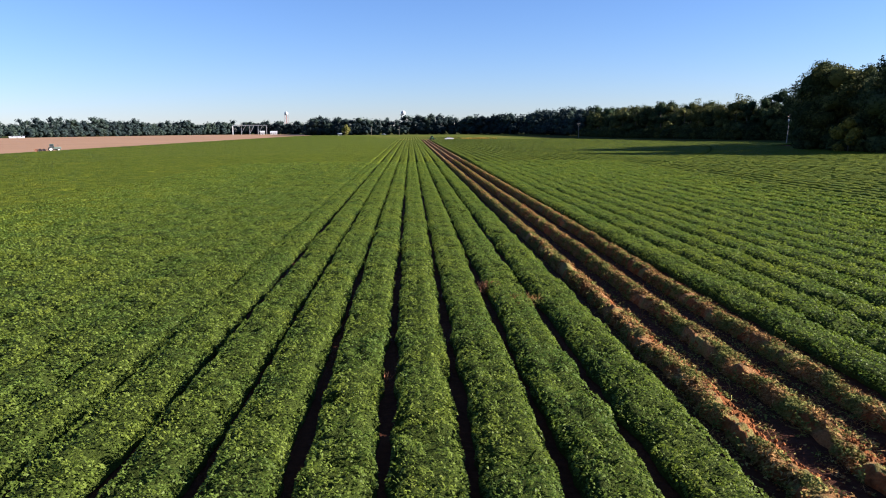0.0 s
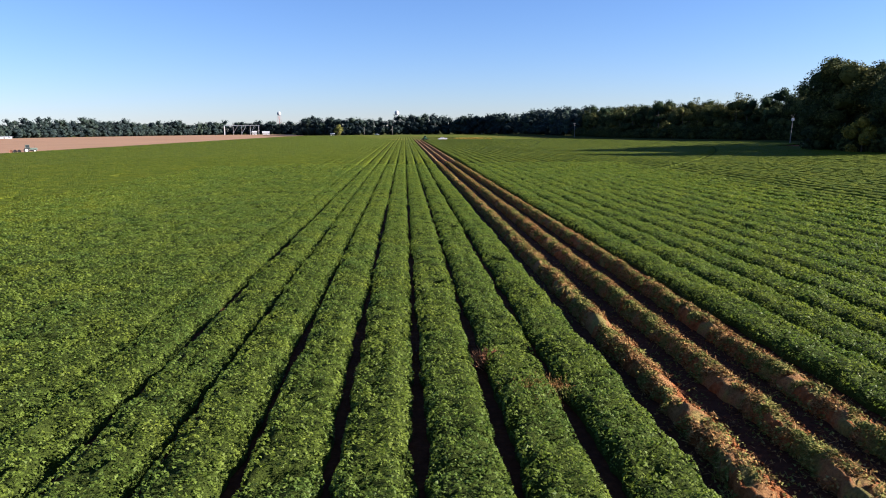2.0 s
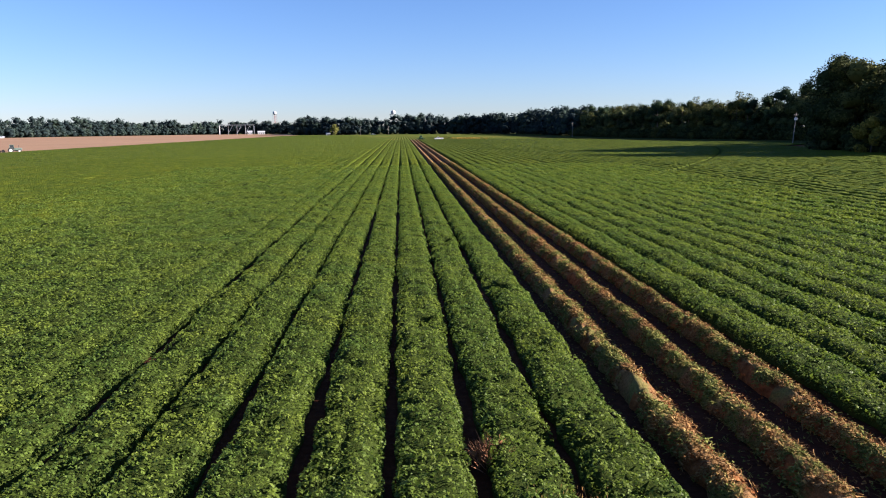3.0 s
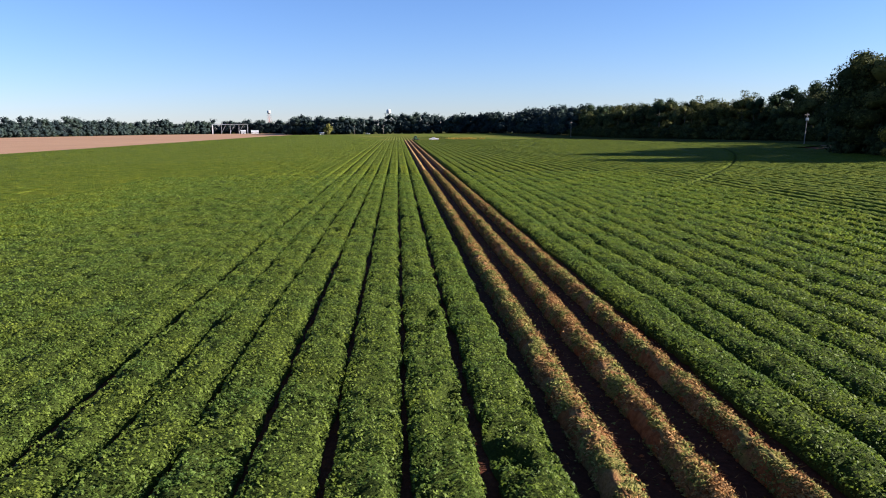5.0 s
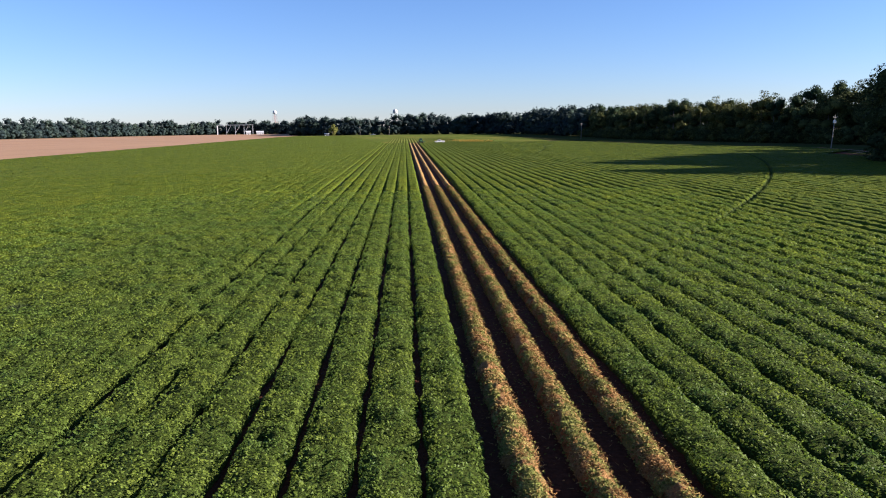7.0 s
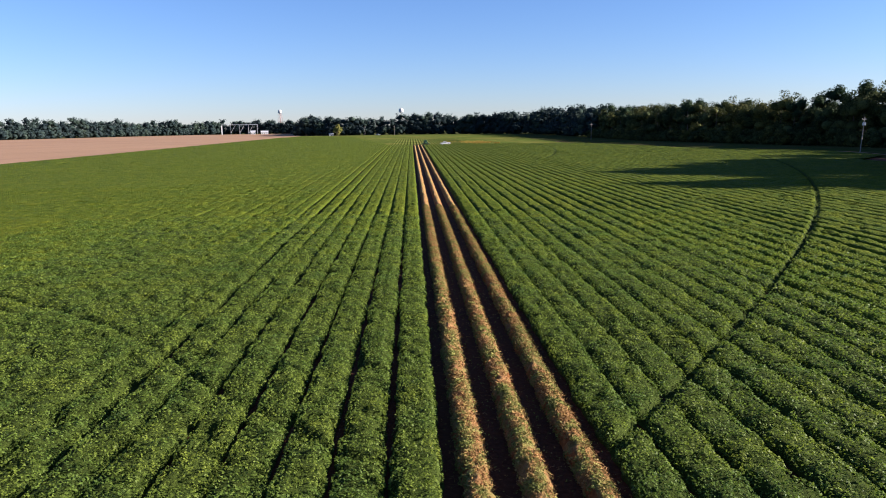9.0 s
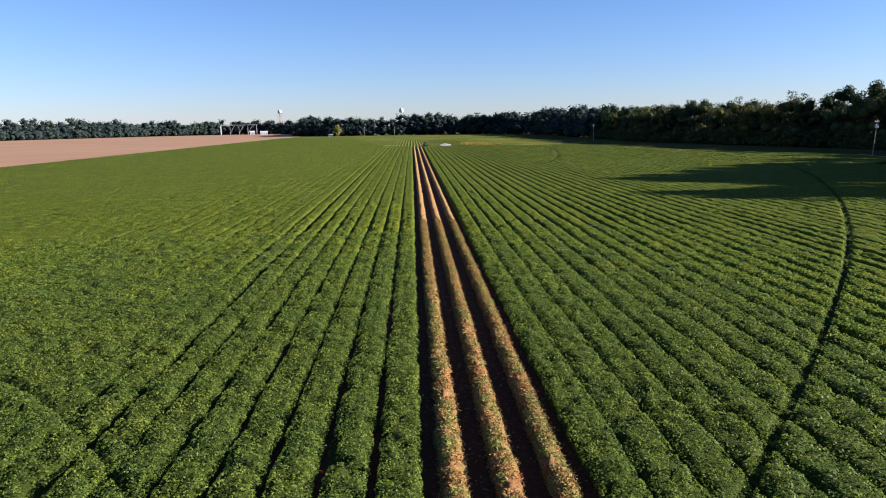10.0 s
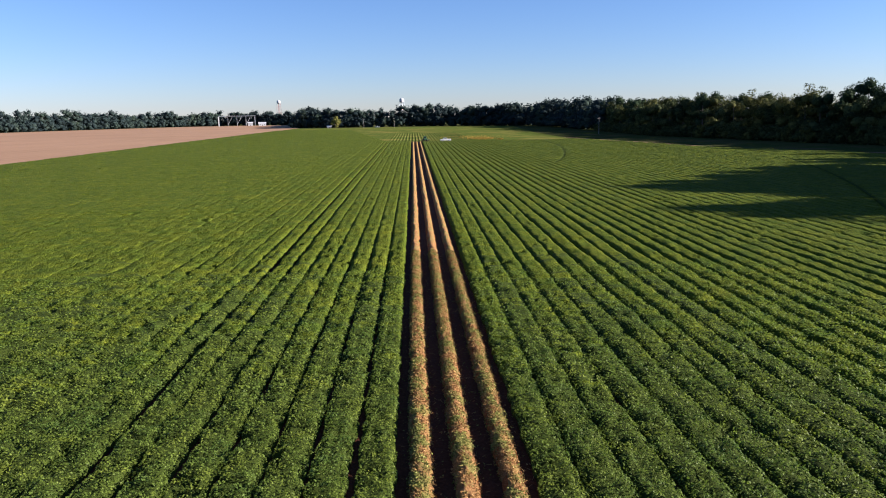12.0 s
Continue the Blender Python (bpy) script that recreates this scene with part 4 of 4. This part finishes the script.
def open_shed(m, length, depth, height):
    root = tagged(new("open_shed"), "long white open-sided steel shed at the field's end", "shed")
    root.matrix_world = m
    bm = bmesh.new()
    box(bm, 0, length, -0.4, depth, height - 0.55, height, 0.05)
    part("roof", bm, STEEL, root)
    for x in np.linspace(0.9, length - 0.9, 5):
        bm = bmesh.new()
        w = 0.9 if x < 1 else 0.15
        box(bm, x - w, x + w, -0.3, 0.5, 0, height - 1.3, 0.03)
        part("post", bm, WHITE if x < 1 else STEEL, root)
        bm = bmesh.new()
        box(bm, x - 0.3, x + 0.3, depth - 0.9, depth - 0.2, 0, height - 1.3, 0.03)
        part("post", bm, STEEL, root)
    for x in np.linspace(0.9, length - 0.9, 5)[1:4]:
        bm = bmesh.new()
        rod(bm, (x, 0.2, height * 0.15), (x + length * 0.12, 0.2, height - 1.4), 0.2, None, 6)
        part("brace", bm, STEEL, root)
    return root


open_shed(pose(-322.0, 1345.0, -0.03, 0, 0, 14), 62.0, 18.0, 17.0)


def house(m, width, depth, wall_h, roof_h, label, name="house"):
    root = tagged(new(name), label, name)
    root.matrix_world = m
    bm = bmesh.new()
    box(bm, -width / 2, width / 2, -depth / 2, depth / 2, 0, wall_h)
    part("wall", bm, WHITE, root)
    bm = bmesh.new()
    o = 0.5
    pts = [(-width / 2 - o, -depth / 2 - o, wall_h), (width / 2 + o, -depth / 2 - o, wall_h), (width / 2 + o, depth / 2 + o, wall_h), (-width / 2 - o, depth / 2 + o, wall_h), (-width / 2 - o, 0, wall_h + roof_h), (width / 2 + o, 0, wall_h + roof_h)]
    v = [bm.verts.new(p) for p in pts]
    for f in ((0, 1, 5, 4), (2, 3, 4, 5), (0, 4, 3), (1, 2, 5), (0, 3, 2, 1)):
        bm.faces.new([v[i] for i in f])
    part("roof", bm, ROOF, root)
    for x in (-width * 0.3, width * 0.3):
        bm = bmesh.new()
        box(bm, x - 0.6, x + 0.6, -depth / 2 - 0.06, -depth / 2 + 0.04, 1.0, 2.4)
        part("window", bm, GLASS, root)
    bm = bmesh.new()
    box(bm, -0.5, 0.5, -depth / 2 - 0.05, -depth / 2 + 0.05, 0, 2.1)
    part("door", bm, DARK_STEEL, root)
    return root


house(pose(-246.0, 1335.0, -0.05, 0, 0, 12), 12, 9, 3.4, 2.6, "white house among trees beyond the bare field")
house(pose(-268.0, 1345.0, -0.05, 0, 0, 12), 8, 7, 4.5, 2.0, "small white outbuilding beyond the bare field")
house(pose(-516.0, 985.0, -0.05, 0, 0, 30), 18, 8, 1.8, 0.9, "low white shed in front of far trees", "shed")
house(pose(-92.0, 966.0, -0.05, 0, 0, 5), 5, 4, 2.0, 1.2, "small pale shed at the far field edge", "shed")


# ---- weeds in and behind the crop ----
def weed(name, m, blades, spread, height, material, label, category="weed"):
    """A tuft of thin stalks with dry leaves."""
    rng = np.random.default_rng(int(abs(m.translation.x * 100)) + blades)
    root = rng.normal(0, spread * 0.45, (blades, 2))
    tip = root + rng.normal(0, height * 0.35, (blades, 2))
    z1 = height * rng.uniform(0.55, 1.1, blades)
    w = 0.0018 + 0.003 * rng.random(blades)
    a = rng.uniform(0, 2 * np.pi, blades)
    side = np.stack([np.cos(a), np.sin(a)], 1) * w[:, None]
    zero = np.zeros(blades)
    mid = (root + tip) / 2
    v = np.stack([np.column_stack([root - side, zero]), np.column_stack([mid - side * 2.2, z1 * 0.62]), np.column_stack([tip, z1]), np.column_stack([mid + side * 2.2, z1 * 0.55])], 1).reshape(-1, 3)
    ob = new(name, fast_mesh(name, v, np.arange(blades * 4).reshape(-1, 4), material, False))
    ob.matrix_world = m
    return tagged(ob, label, category)


weed("dry_weed", pose(3.36, 31.1, 0.0), 620, 0.36, 0.50, WEED, "brown dry weed tuft in the furrow between beds")
weed("dry_weed", pose(4.45, 28.3, 0.30), 1400, 0.85, 0.13, STRAW, "straw-brown wilted patch among green peanut plants")
weed("dry_weed", pose(-0.75, 19.9, 0.0), 26, 0.14, 0.34, WEED, "thin brown dry weed in a dark furrow")


def weed_patch(places):
    """Tall yellow-flowering weeds at the far end of the field."""
    rng = np.random.default_rng(77)
    vs, fs, count = [], [], 0
    for x, y, rx, ry, n, tall in places:
        px, py = x + rng.normal(0, rx, n), y + rng.normal(0, ry, n)
        v, f = leaf_cards(rng, px, py, rng.uniform(0.1, tall, n), 0.45, 1.6)
        vs.append(v)
        fs.append(f + count)
        count += len(v)
    return tagged(new("weed_patch", fast_mesh("weed_patch", np.concatenate(vs), np.concatenate(fs), GOLDEN, False)), "patch of yellow flowering weeds beyond the crop rows", "weeds", kind="stuff")


weed_patch([(45, 513, 2.6, 6, 1300, 0.8), (49, 504, 2.6, 4, 1700, 1.0), (56.5, 491, 1.0, 0.8, 160, 0.9), (46, 545, 9, 12, 500, 0.5)])


# ---- thin paler rows beyond the headland ----
def thin_row(x):
    y = spaced(494.0, 660.0, [(700, 3.0)])
    s = np.linspace(-1, 1, 5)
    gx = x + 0.55 * s[None, :] + 0.05 * value_noise(y * 0.4, y * 0 + x, 61)[:, None]
    gy = np.broadcast_to(y[:, None], gx.shape)
    gz = (0.14 + 0.10 * value_noise(gx * 0.8, gy * 0.4, 62)) * (1 - s[None, :] ** 4) - 0.005
    me = fast_mesh("thin_crop_bed", np.stack([gx, gy, gz], 2).reshape(-1, 3), sheet_faces(len(y), 5), FARCROP)
    return tagged(new("thin_crop_bed", me), "thin paler crop row beyond the headland", "crop bed", "thin rows beyond the headland")


for i in range(26):
    thin_row(STRIP[0] - 12 + i * PITCH)

weed("tall_weed", pose(-16.25, 84.5, 0.1), 260, 0.42, 0.5, OAK, "dark green tall weed standing among the peanut plants")
pickup(pose(-34.0, 948.0, -0.05, 0, 0, 80))["label"] = "white pickup truck parked below the far woods"
